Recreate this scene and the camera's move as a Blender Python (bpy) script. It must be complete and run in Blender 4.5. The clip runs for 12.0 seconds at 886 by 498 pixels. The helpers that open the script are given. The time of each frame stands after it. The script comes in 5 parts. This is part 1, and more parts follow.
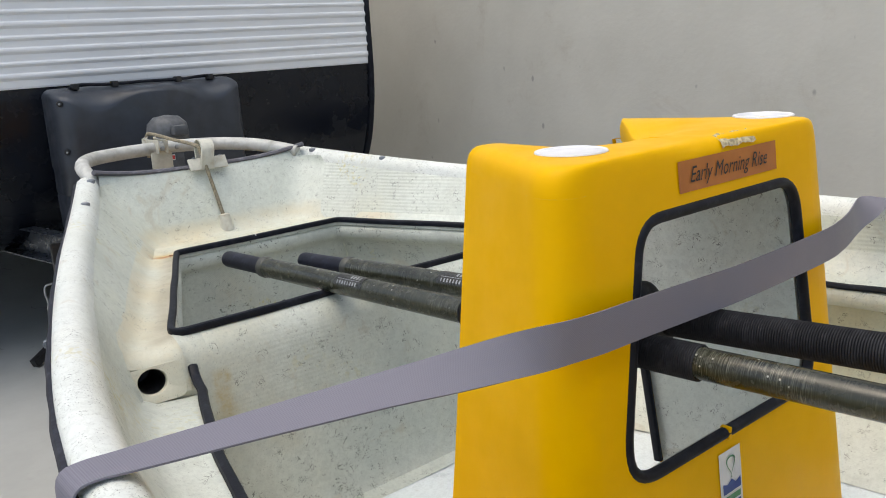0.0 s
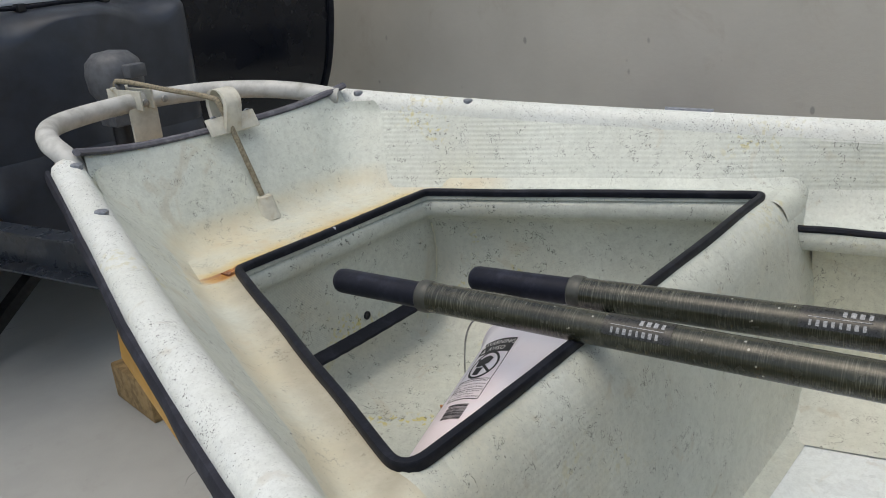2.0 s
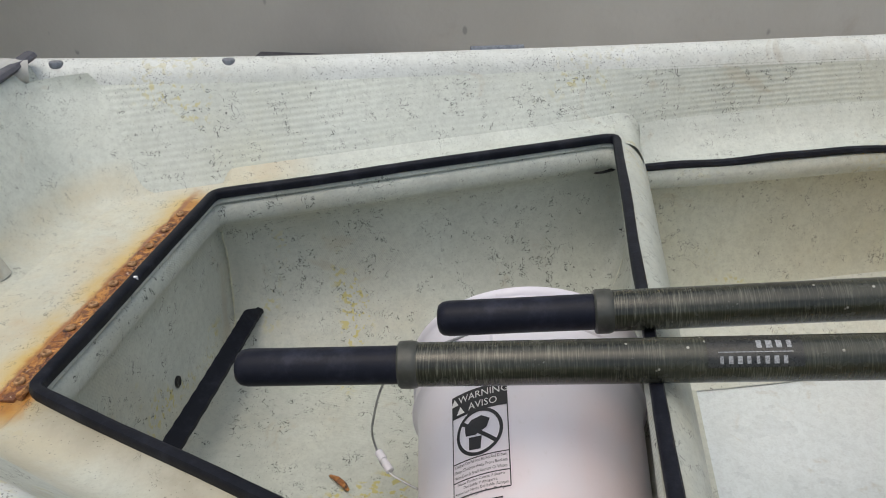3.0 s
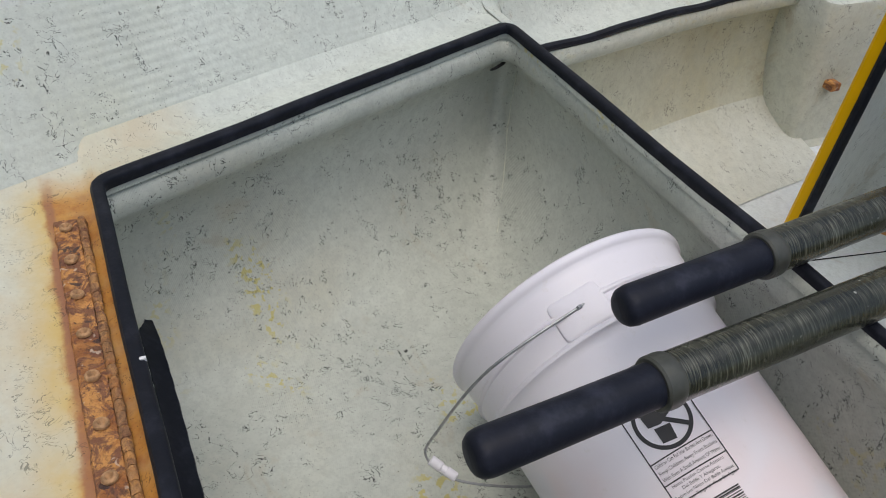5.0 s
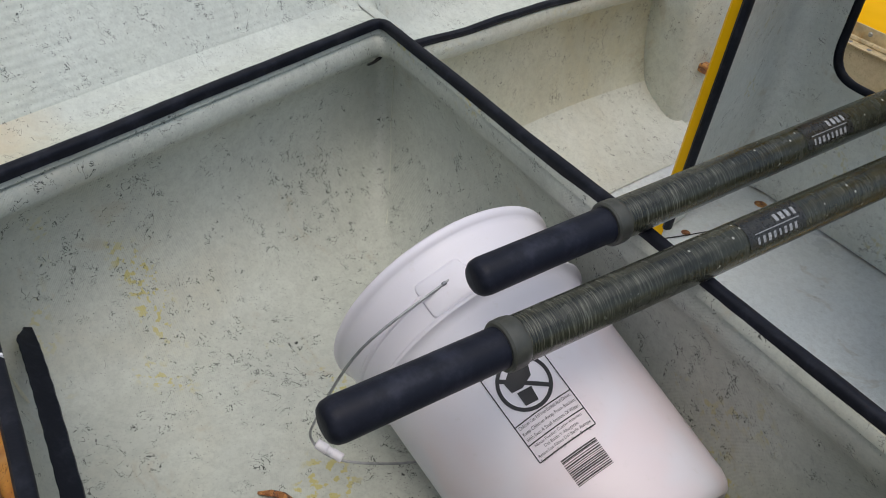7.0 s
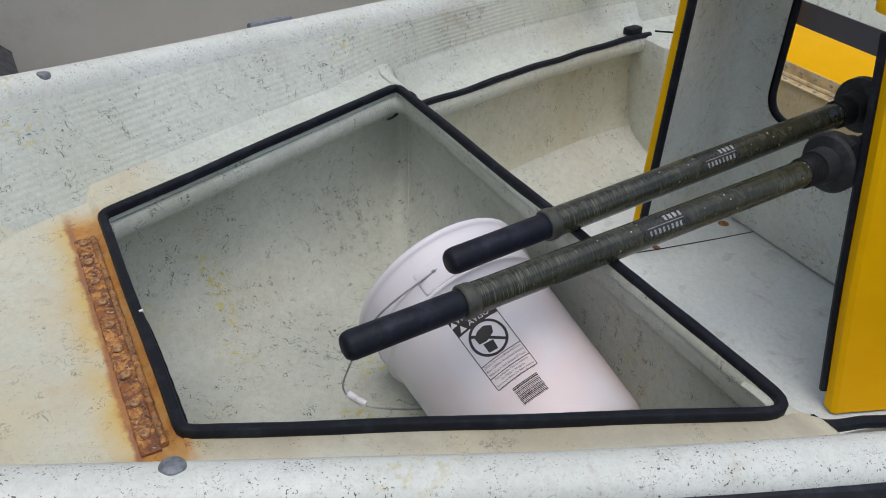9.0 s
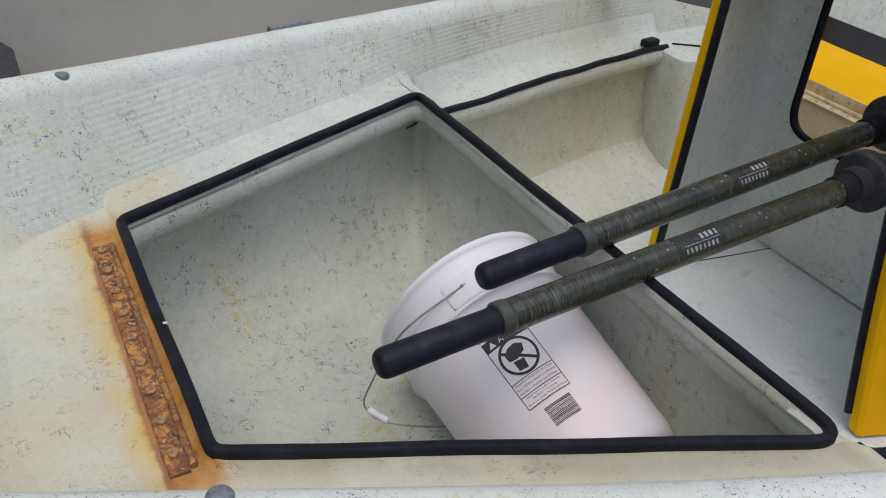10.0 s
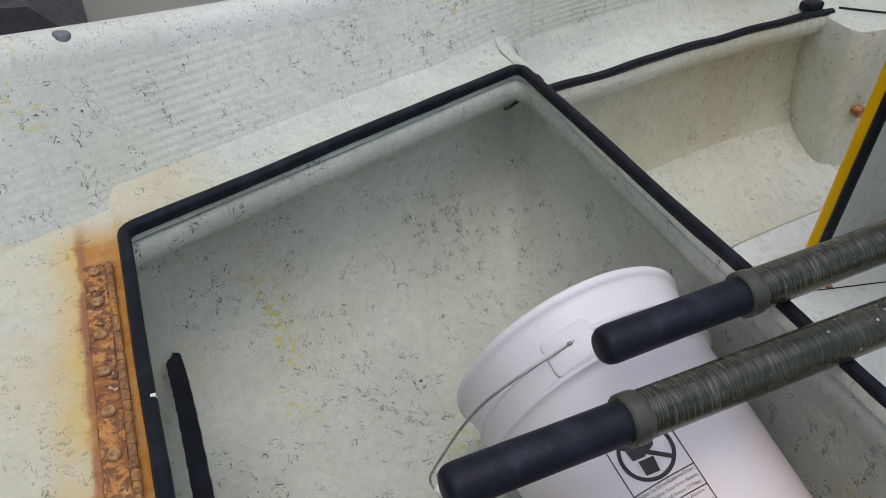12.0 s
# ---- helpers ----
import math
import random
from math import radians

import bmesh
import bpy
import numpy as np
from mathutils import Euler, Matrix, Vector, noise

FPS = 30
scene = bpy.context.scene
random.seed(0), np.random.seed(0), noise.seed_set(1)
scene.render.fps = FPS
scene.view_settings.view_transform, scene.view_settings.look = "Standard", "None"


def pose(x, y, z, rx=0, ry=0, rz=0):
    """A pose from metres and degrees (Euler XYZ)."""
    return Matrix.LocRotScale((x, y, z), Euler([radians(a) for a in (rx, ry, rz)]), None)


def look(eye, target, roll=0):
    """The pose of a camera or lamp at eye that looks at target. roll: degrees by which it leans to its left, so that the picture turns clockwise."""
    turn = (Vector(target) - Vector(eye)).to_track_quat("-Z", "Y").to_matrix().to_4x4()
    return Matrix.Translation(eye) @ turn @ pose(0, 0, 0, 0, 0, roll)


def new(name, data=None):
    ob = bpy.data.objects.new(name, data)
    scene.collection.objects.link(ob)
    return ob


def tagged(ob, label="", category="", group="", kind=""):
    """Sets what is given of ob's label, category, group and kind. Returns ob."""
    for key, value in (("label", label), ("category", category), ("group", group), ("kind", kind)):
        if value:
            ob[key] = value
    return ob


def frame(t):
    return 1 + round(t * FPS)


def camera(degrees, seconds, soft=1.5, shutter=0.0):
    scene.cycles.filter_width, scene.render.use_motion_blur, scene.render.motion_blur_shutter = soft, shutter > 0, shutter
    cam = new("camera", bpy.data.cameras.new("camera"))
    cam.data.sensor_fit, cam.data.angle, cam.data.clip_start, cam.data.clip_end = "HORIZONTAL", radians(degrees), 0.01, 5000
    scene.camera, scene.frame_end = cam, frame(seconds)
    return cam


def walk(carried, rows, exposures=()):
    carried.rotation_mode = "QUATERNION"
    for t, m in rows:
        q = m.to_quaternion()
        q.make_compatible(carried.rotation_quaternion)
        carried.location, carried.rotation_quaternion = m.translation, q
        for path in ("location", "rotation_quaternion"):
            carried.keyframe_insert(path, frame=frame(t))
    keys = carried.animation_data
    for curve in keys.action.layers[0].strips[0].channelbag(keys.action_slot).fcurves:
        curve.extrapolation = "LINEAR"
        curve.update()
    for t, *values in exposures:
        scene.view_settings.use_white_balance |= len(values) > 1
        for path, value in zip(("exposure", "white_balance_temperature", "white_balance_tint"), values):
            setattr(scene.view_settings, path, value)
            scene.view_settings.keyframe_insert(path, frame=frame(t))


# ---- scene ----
cam = camera(55.6, 12.0, 1.0)
PATH = [
    (0, (-1.0214, -1.3991, 1.1964), (0.4594, 0.4021, 0.6252), -3.5),
    (0.5, (-1.0331, -1.3633, 1.1916), (0.3946, 0.4721, 0.5976), -3.3),
    (1, (-1.0985, -1.08, 1.1976), (0.3863, 0.6985, 0.5724), -0.7),
    (1.5, (-1.0957, -0.841, 1.2036), (0.489, 0.8351, 0.5388), 0.1),
    (2, (-0.9895, -0.5027, 1.2144), (0.71, 0.9714, 0.378), -4.8),
    (2.5, (-0.9184, -0.1734, 1.2), (1.0591, 0.7613, 0.2124), -2.2),
    (3, (-0.8444, 0.0846, 1.2144), (1.2599, 0.4211, 0.1092), -2.9),
    (3.2, (-0.784, 0.1896, 1.2024), (1.3038, 0.4128, 0.0408), -4.5),
    (4.8, (-0.5124, 0.6173, 1.1976), (1.1794, -0.2726, -0.2532), 5.7),
    (5, (-0.5154, 0.6103, 1.2096), (1.161, -0.2917, -0.2508), 6.1),
    (5.5, (-0.5344, 0.6014, 1.2108), (1.1256, -0.35, -0.2388), 7.2),
    (6, (-0.5586, 0.5957, 1.2132), (1.1027, -0.405, -0.2004), 7.0),
    (6.5, (-0.5776, 0.5724, 1.2156), (1.0498, -0.4687, -0.2088), 6.4),
    (7, (-0.5808, 0.5688, 1.218), (1.0138, -0.5058, -0.2172), 6.1),
    (7.2, (-0.587, 0.5743, 1.2204), (0.9935, -0.5071, -0.2256), 6.1),
    (8.8, (-0.8956, 0.6527, 1.3764), (0.8498, -0.3181, 0.0444), 2.0),
    (9, (-0.9042, 0.6684, 1.3788), (0.8375, -0.3103, 0.048), 2.1),
    (9.5, (-0.8827, 0.6926, 1.374), (0.8599, -0.303, 0.0588), 2.9),
    (10, (-0.8477, 0.7033, 1.3668), (0.8867, -0.309, 0.0528), 3.7),
    (10.5, (-0.824, 0.7049, 1.3332), (0.8988, -0.326, 0.0192), 4.1),
    (11, (-0.8108, 0.6708, 1.3104), (0.7843, -0.4795, -0.0636), 4.9),
    (11.5, (-0.6858, 0.5894, 1.2876), (1.0016, -0.4199, -0.0876), 2.1),
    (12, (-0.5636, 0.5665, 1.2636), (1.2067, -0.1927, -0.1668), 2.6),
]
walk(cam, [(t, look(eye, target, roll)) for t, eye, target, roll in PATH], [(0, 0.78, 6750, 6), (0.5, 0.62, 6750, 6), (1.0, 0.52, 6750, 6), (1.5, 0.48, 6750, 6), (2.5, 0.36, 6750, 6), (5.0, 0.28, 6500, 7), (12.0, 0.18, 6450, 7)])

# ---- world and light ----
world = bpy.data.worlds.new("sky")
scene.world = world
world.use_nodes = True
wn = world.node_tree.nodes
sky = wn.new("ShaderNodeTexSky")
sky.sky_type = "NISHITA"
sky.sun_disc = False
sky.sun_elevation, sky.sun_rotation = radians(72), radians(300)
sky.air_density, sky.dust_density = 1.0, 4.0
wn["Background"].inputs["Strength"].default_value = 0.12
world.node_tree.links.new(sky.outputs["Color"], wn["Background"].inputs["Color"])
sun_data = bpy.data.lights.new("sun", "SUN")
sun_data.energy, sun_data.angle, sun_data.color = 0.7, radians(70), (1.0, 0.99, 0.97)
sun = new("sun", sun_data)
sun.matrix_world = look((-1.0, -0.9, 6.0), (0, 0, 0))
scene.view_settings.exposure = 0.0


# ---- materials ----
class Nodes:
    """A small node builder round one material."""

    def __init__(self, name, rough=0.5, metal=0.0, spec=0.5):
        self.m = bpy.data.materials.new(name)
        self.m.use_nodes = True
        self.n, self.l = self.m.node_tree.nodes, self.m.node_tree.links
        self.b = self.n["Principled BSDF"]
        self.put("Roughness", rough), self.put("Metallic", metal), self.put("Specular IOR Level", spec)
        self.co = self.n.new("ShaderNodeTexCoord").outputs["Object"]

    def put(self, key, value):
        if isinstance(value, (int, float, tuple)):
            self.b.inputs[key].default_value = (*value, 1) if isinstance(value, tuple) and len(value) == 3 else value
        else:
            self.l.new(value, self.b.inputs[key])

    def set(self, socket, value):
        if isinstance(value, (int, float)):
            socket.default_value = value
        elif isinstance(value, tuple):
            socket.default_value = (*value, 1) if len(value) == 3 and len(socket.default_value) == 4 else value
        else:
            self.l.new(value, socket)

    def scale(self, x, y, z, src=None):
        n = self.n.new("ShaderNodeMapping")
        n.inputs["Scale"].default_value = (x, y, z)
        self.l.new(src or self.co, n.inputs["Vector"])
        return n.outputs[0]

    def noise(self, scale, detail=3, rough=0.55, distort=0.0, src=None):
        n = self.n.new("ShaderNodeTexNoise")
        n.inputs["Scale"].default_value, n.inputs["Detail"].default_value = scale, detail
        n.inputs["Roughness"].default_value, n.inputs["Distortion"].default_value = rough, distort
        self.l.new(src or self.co, n.inputs["Vector"])
        return n.outputs["Fac"]

    def cells(self, scale, src=None, out="Distance"):
        n = self.n.new("ShaderNodeTexVoronoi")
        n.inputs["Scale"].default_value = scale
        self.l.new(src or self.co, n.inputs["Vector"])
        return n.outputs[out]

    def math(self, op, a, b=0.0, clamp=False):
        n = self.n.new("ShaderNodeMath")
        n.operation, n.use_clamp = op, clamp
        self.set(n.inputs[0], a), self.set(n.inputs[1], b)
        return n.outputs[0]

    def step(self, v, lo, hi, to0=0.0, to1=1.0):
        n = self.n.new("ShaderNodeMapRange")
        n.interpolation_type = "SMOOTHSTEP"
        for k, x in zip(("Value", "From Min", "From Max", "To Min", "To Max"), (v, lo, hi, to0, to1)):
            self.set(n.inputs[k], x)
        return n.outputs[0]

    def mix(self, fac, a, b):
        n = self.n.new("ShaderNodeMix")
        n.data_type = "RGBA"
        self.set(n.inputs[0], fac), self.set(n.inputs[6], a), self.set(n.inputs[7], b)
        return n.outputs[2]

    def axis(self, which):
        n = self.n.new("ShaderNodeSeparateXYZ")
        self.l.new(self.co, n.inputs[0])
        return n.outputs[which]

    def bump(self, height, strength=0.3, dist=0.002):
        n = self.n.new("ShaderNodeBump")
        n.inputs["Strength"].default_value, n.inputs["Distance"].default_value = strength, dist
        self.l.new(height, n.inputs["Height"])
        self.l.new(n.outputs[0], self.b.inputs["Normal"])


def scratches(k, lines=1.0, dots=1.0):
    """Thin wandering scuffs in clusters, and many small specks of dirt."""
    def layer(freq, width, bit, lo, patch, p0, p1):
        line = k.math("ABSOLUTE", k.math("SUBTRACT", k.noise(freq, 3, 0.6, 0.9), 0.5))
        line = k.step(line, width * 0.6, width, 1, 0)
        bits = k.step(k.noise(bit, 1), lo, lo + 0.04)
        near = k.step(k.noise(patch, 3, 0.6), p0, p1)
        return k.math("MULTIPLY", k.math("MULTIPLY", line, bits), near)

    def specks(freq, size, share, stretch):
        src = k.scale(*stretch)
        d = k.step(k.cells(freq, src), size * 0.6, size, 1, 0)
        n = k.n.new("ShaderNodeSeparateColor")
        k.l.new(k.cells(freq, src, "Color"), n.inputs[0])
        return k.math("MULTIPLY", d, k.math("LESS_THAN", n.outputs[0], share))
    a = k.math("MAXIMUM", layer(48, 0.0100, 30, 0.58, 4.5, 0.43, 0.55), layer(88, 0.0165, 52, 0.58, 7.5, 0.43, 0.54))
    a = k.math("MAXIMUM", a, layer(70, 0.0135, 46, 0.545, 6.5, 0.57, 0.63))
    b = k.math("MAXIMUM", specks(105, 0.11, 0.13, (1, 1.7, 1)), specks(170, 0.15, 0.20, (1.9, 1, 1)))
    b = k.math("MULTIPLY", b, k.step(k.noise(9, 3, 0.6), 0.36, 0.58, 0.25, 1))
    c = k.math("MULTIPLY", specks(330, 0.24, 0.35, (1, 1, 1.4)), k.step(k.noise(14, 3), 0.46, 0.62, 0.1, 0.7))
    return k.math("MAXIMUM", k.math("MULTIPLY", a, 0.97 * lines, True), k.math("MULTIPLY", k.math("MAXIMUM", b, c), 0.95 * dots, True))


def gelcoat(name, light, dark, stain, stain_amount, ribs=0.0, lines=1.0, dots=1.0, deck=False, rough=0.42, moss=1.0, weave=0.0, pepper=0.0, weep=False):
    k = Nodes(name, rough)
    c = k.mix(k.step(k.noise(4.2, 5, 0.65), 0.35, 0.68), light, dark)
    c = k.mix(k.step(k.noise(2.3, 4, 0.6, 0.8), 0.5, 0.75, 0, stain_amount), c, stain)
    c = k.mix(k.math("MULTIPLY", k.step(k.noise(16, 4, 0.7), 0.6, 0.75), 0.35), c, tuple(0.8 * v for v in dark))
    c = k.mix(k.step(k.noise(30, 5, 0.75), 0.5, 0.8, 0, 0.3), c, tuple(min(1, 1.12 * v) for v in light))
    c = k.mix(k.step(k.noise(70, 6, 0.8), 0.42, 0.62, 0, 0.36), c, tuple(0.78 * v for v in dark))
    c = k.mix(k.step(k.noise(240, 4, 0.8), 0.48, 0.66, 0, 0.30), c, tuple(0.66 * v for v in dark))
    c = k.mix(k.math("MULTIPLY", k.step(k.noise(9, 4, 0.65, 1.2), 0.60, 0.70), 0.30), c, (0.40, 0.33, 0.22))
    lichen = k.math("MULTIPLY", k.step(k.noise(90, 2), 0.54, 0.62), k.step(k.noise(3.4, 2, 0.5, 1.0), 0.58, 0.68))
    c = k.mix(k.math("MULTIPLY", lichen, 0.55 * moss), c, (0.50, 0.43, 0.10))
    if deck:
        wob = k.math("MULTIPLY", k.math("SUBTRACT", k.noise(7, 5, 0.65), 0.5), 0.12)
        low = k.step(k.math("ADD", k.axis(2), k.math("MULTIPLY", wob, 0.35)), 0.735, 0.772, 1, 0)
        aft = k.step(k.math("ADD", k.axis(1), wob), 0.44, 0.62)
        side = k.step(k.math("ADD", k.math("ADD", k.axis(0), wob), k.step(k.axis(1), -0.05, 0.0, 0.245, 0.0)), -0.30, -0.22, 1, 0)
        where = k.math("MULTIPLY", low, k.math("MAXIMUM", aft, side))
        c = k.mix(k.math("MULTIPLY", where, k.step(k.noise(5, 5, 0.7), 0.25, 0.7, 0.15, 0.8)), c, (0.585, 0.525, 0.37))
        blot = k.math("MULTIPLY", where, k.step(k.noise(4.5, 6, 0.7, 0.6), 0.5, 0.72, 0, 0.6))
        c = k.mix(blot, c, (0.53, 0.41, 0.25))
        y = k.math("ADD", k.axis(1), k.math("MULTIPLY", k.math("SUBTRACT", k.noise(16, 5, 0.7), 0.5), 0.035))
        x = k.math("ABSOLUTE", k.math("ADD", k.axis(0), wob))
        x = k.step(x, 0.225, 0.30, 1, 0)
        away = k.math("SUBTRACT", k.math("MULTIPLY", k.axis(1), 0.442), k.math("ADD", k.axis(0), 0.5026))
        grime = k.math("MULTIPLY", k.step(k.math("ADD", away, k.math("MULTIPLY", wob, 0.35)), 0.016, 0.055, 1, 0), k.step(k.axis(0), -0.25, -0.22, 1, 0))
        grime = k.math("MULTIPLY", grime, k.step(k.axis(1), -0.035, 0.0))
        c = k.mix(k.math("MULTIPLY", grime, k.step(k.noise(13, 5, 0.7), 0.25, 0.6, 0.45, 0.9)), c, (0.36, 0.33, 0.25))
        flat = k.step(k.axis(2), 0.735, 0.75, 1, 0)
        halo = k.math("MULTIPLY", k.math("MULTIPLY", k.step(k.math("ABSOLUTE", k.math("SUBTRACT", y, 0.627)), 0.018, 0.062, 1, 0), x), flat)
        halo = k.math("MULTIPLY", halo, k.step(k.noise(12, 4, 0.7), 0.25, 0.62, 0.3, 1))
        c = k.mix(k.math("MULTIPLY", halo, 0.85), c, (0.60, 0.42, 0.115))
        core = k.math("MULTIPLY", k.math("MULTIPLY", k.step(k.math("ABSOLUTE", k.math("SUBTRACT", y, 0.620)), 0.022, 0.032, 1, 0), x), flat)
        c = k.mix(k.math("MULTIPLY", core, k.step(k.noise(45, 4), 0.3, 0.6, 0.75, 1)), c, k.mix(k.step(k.noise(38, 5, 0.7), 0.4, 0.66), (0.50, 0.235, 0.045), (0.37, 0.145, 0.032)))
        rim = k.math("MULTIPLY", k.math("MULTIPLY", k.step(k.math("ABSOLUTE", k.math("SUBTRACT", k.math("ADD", k.math("MULTIPLY", y, 0.35), k.math("MULTIPLY", k.axis(1), 0.65)), 0.6425)), 0.002, 0.0065, 1, 0), x), flat)
        c = k.mix(k.math("MULTIPLY", rim, k.step(k.noise(18, 4, 0.7), 0.3, 0.6, 0.35, 0.9)), c, (0.29, 0.125, 0.07))
    if weep:
        off = k.math("ADD", k.axis(0), k.math("MULTIPLY", k.math("SUBTRACT", k.noise(28, 4, 0.7), 0.5), 0.05))
        run = k.math("MULTIPLY", k.step(k.math("ABSOLUTE", k.math("ADD", off, 0.447)), 0.006, 0.026, 1, 0), k.math("MULTIPLY", k.step(k.axis(2), 0.53, 0.60), k.step(k.axis(2), 0.645, 0.665, 1, 0)))
        c = k.mix(k.math("MULTIPLY", run, k.step(k.noise(40, 4, 0.7), 0.3, 0.7, 0.2, 0.75)), c, (0.44, 0.34, 0.13))
    c = k.mix(scratches(k, lines, dots), c, (0.018, 0.019, 0.016))
    if pepper:
        near = k.step(k.noise(7, 4, 0.65), 0.43, 0.56, 0.25, 1)
        grit = k.math("MULTIPLY", k.step(k.noise(430, 1, 0.5, 0.4), 0.645, 0.665), k.step(k.noise(60, 3, 0.6), 0.47, 0.54))
        c = k.mix(k.math("MULTIPLY", k.math("MULTIPLY", grit, near), pepper), c, (0.022, 0.023, 0.024))
    k.put("Base Color", c)
    k.put("Roughness", k.step(k.noise(11, 4), 0.3, 0.7, rough - 0.08, rough + 0.16))
    h = k.math("MULTIPLY", k.noise(160, 3), 0.35)
    if ribs:
        wob = k.math("ADD", k.math("MULTIPLY", k.axis(2), 2 * math.pi / 0.0085), k.math("MULTIPLY", k.noise(6, 3), 5.0))
        h = k.math("ADD", h, k.math("MULTIPLY", k.math("MULTIPLY", k.math("SINE", wob), ribs), k.step(k.noise(5, 3), 0.35, 0.65, 0.1, 1)))
    if weave:
        cloth = k.math("MULTIPLY", k.math("SINE", k.math("MULTIPLY", k.math("ADD", k.axis(0), k.axis(1)), 2 * math.pi / 0.0052)), k.math("SINE", k.math("MULTIPLY", k.math("ADD", k.axis(2), k.axis(1)), 2 * math.pi / 0.0052)))
        h = k.math("ADD", h, k.math("MULTIPLY", k.math("MULTIPLY", cloth, weave), k.step(k.noise(6, 3), 0.42, 0.62)))
    k.bump(h, 0.35, 0.0016)
    return k.m


WHITE, GREY = (0.63, 0.665, 0.60), (0.54, 0.572, 0.515)
CREAM = (0.57, 0.56, 0.38)
M_side = gelcoat("ribbed_gelcoat", WHITE, GREY, CREAM, 0.35, ribs=0.38)
M_sidesmooth = gelcoat("smooth_side_gelcoat", WHITE, GREY, CREAM, 0.35, ribs=0.06)
M_gun = gelcoat("gunwale_gelcoat", (0.73, 0.755, 0.725), (0.66, 0.685, 0.64), (0.58, 0.57, 0.44), 0.25, lines=0.25, dots=1.15, moss=0.6, pepper=0.95)
M_deck = gelcoat("deck_gelcoat", WHITE, GREY, CREAM, 0.35, lines=0.6, dots=0.9, deck=True)
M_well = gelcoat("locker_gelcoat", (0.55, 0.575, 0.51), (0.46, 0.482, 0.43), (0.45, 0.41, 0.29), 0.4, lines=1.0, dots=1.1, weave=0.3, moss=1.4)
M_bulk = gelcoat("bulkhead_gelcoat", (0.61, 0.64, 0.58), (0.52, 0.555, 0.505), (0.50, 0.43, 0.24), 0.4, ribs=0.12, lines=0.7, dots=0.8, moss=0.4, weep=True)
M_tray = gelcoat("tray_gelcoat", (0.64, 0.655, 0.555), (0.56, 0.575, 0.48), (0.47, 0.42, 0.22), 0.55, lines=0.8, dots=0.9)
M_benchbase = gelcoat("bench_gelcoat", (0.50, 0.44, 0.30), (0.42, 0.35, 0.22), (0.42, 0.26, 0.09), 0.7, lines=0.6, dots=0.8)
M_cove = gelcoat("cove_gelcoat", (0.67, 0.695, 0.64), (0.59, 0.615, 0.555), (0.52, 0.47, 0.30), 0.3, lines=0.8, dots=1.0, moss=0.5)
M_floor = gelcoat("floor_paint", (0.78, 0.84, 0.865), (0.72, 0.78, 0.80), (0.60, 0.61, 0.54), 0.2, lines=0.12, dots=0.15, rough=0.33, moss=0.0)
M_boxin = gelcoat("box_lining", (0.75, 0.78, 0.745), (0.66, 0.69, 0.655), (0.48, 0.48, 0.37), 0.3, lines=0.75, dots=0.9)


def rubber(name, col=(0.011, 0.0125, 0.019), rough=0.5):
    k = Nodes(name, rough, spec=0.16)
    c = k.mix(k.step(k.noise(30, 4, 0.7), 0.45, 0.75), col, tuple(v * 2.0 + 0.004 for v in col))
    c = k.mix(k.math("MULTIPLY", k.step(k.noise(7, 3), 0.62, 0.74), 0.22), c, (0.08, 0.08, 0.085))
    k.put("Base Color", c)
    k.bump(k.noise(220, 2), 0.2, 0.001)
    return k.m


M_rubber = rubber("black_rubber", (0.0085, 0.0098, 0.015))
M_grip = rubber("grip_rubber", (0.0115, 0.0132, 0.0215), 0.45)
M_rub = rubber("rub_rail_rubber", (0.020, 0.021, 0.029), 0.6)
M_collar = rubber("collar_rubber", (0.03, 0.031, 0.034), 0.45)
M_rope = rubber("black_rope", (0.018, 0.018, 0.021), 0.7)
M_bargrey = rubber("worn_grey_edge", (0.10, 0.10, 0.115), 0.6)


def plain(name, col, rough=0.5, metal=0.0, vary=0.15, scale=12.0, grain=120.0, bump=0.15, dirt=None, spec=0.5):
    k = Nodes(name, rough, metal, spec)
    c = k.mix(k.step(k.noise(scale, 4, 0.6), 0.35, 0.7), col, tuple(v * (1 - vary) for v in col))
    if dirt:
        c = k.mix(k.step(k.noise(scale * 0.5, 5, 0.7, 0.5), 0.52, 0.75, 0, 0.6), c, dirt)
    k.put("Base Color", c)
    k.put("Roughness", k.step(k.noise(scale * 2, 3), 0.3, 0.7, max(0.05, rough - 0.08), min(1, rough + 0.1)))
    k.bump(k.noise(grain, 3), bump, 0.001)
    return k.m


M_yellow = plain("yellow_plastic", (0.82, 0.445, 0.0), 0.42, vary=0.07, scale=5, grain=90, bump=0.06, spec=0.10)


def make_bucket():
    k = Nodes("white_plastic", 0.36)
    c = k.mix(k.step(k.noise(6, 3), 0.35, 0.7), (0.765, 0.745, 0.80), (0.725, 0.705, 0.76))
    blush = k.math("MULTIPLY", k.step(k.noise(5.5, 3, 0.55, 0.5), 0.44, 0.66), k.step(k.axis(0), 0.09, 0.18))
    c = k.mix(k.math("MULTIPLY", blush, 0.8), c, (0.77, 0.665, 0.69))
    c = k.mix(k.step(k.noise(90, 4, 0.7), 0.60, 0.72, 0, 0.25), c, (0.62, 0.58, 0.55))
    k.put("Base Color", c)
    k.put("Roughness", k.step(k.noise(14, 3), 0.3, 0.7, 0.30, 0.46))
    k.bump(k.noise(40, 3), 0.03, 0.001)
    return k.m


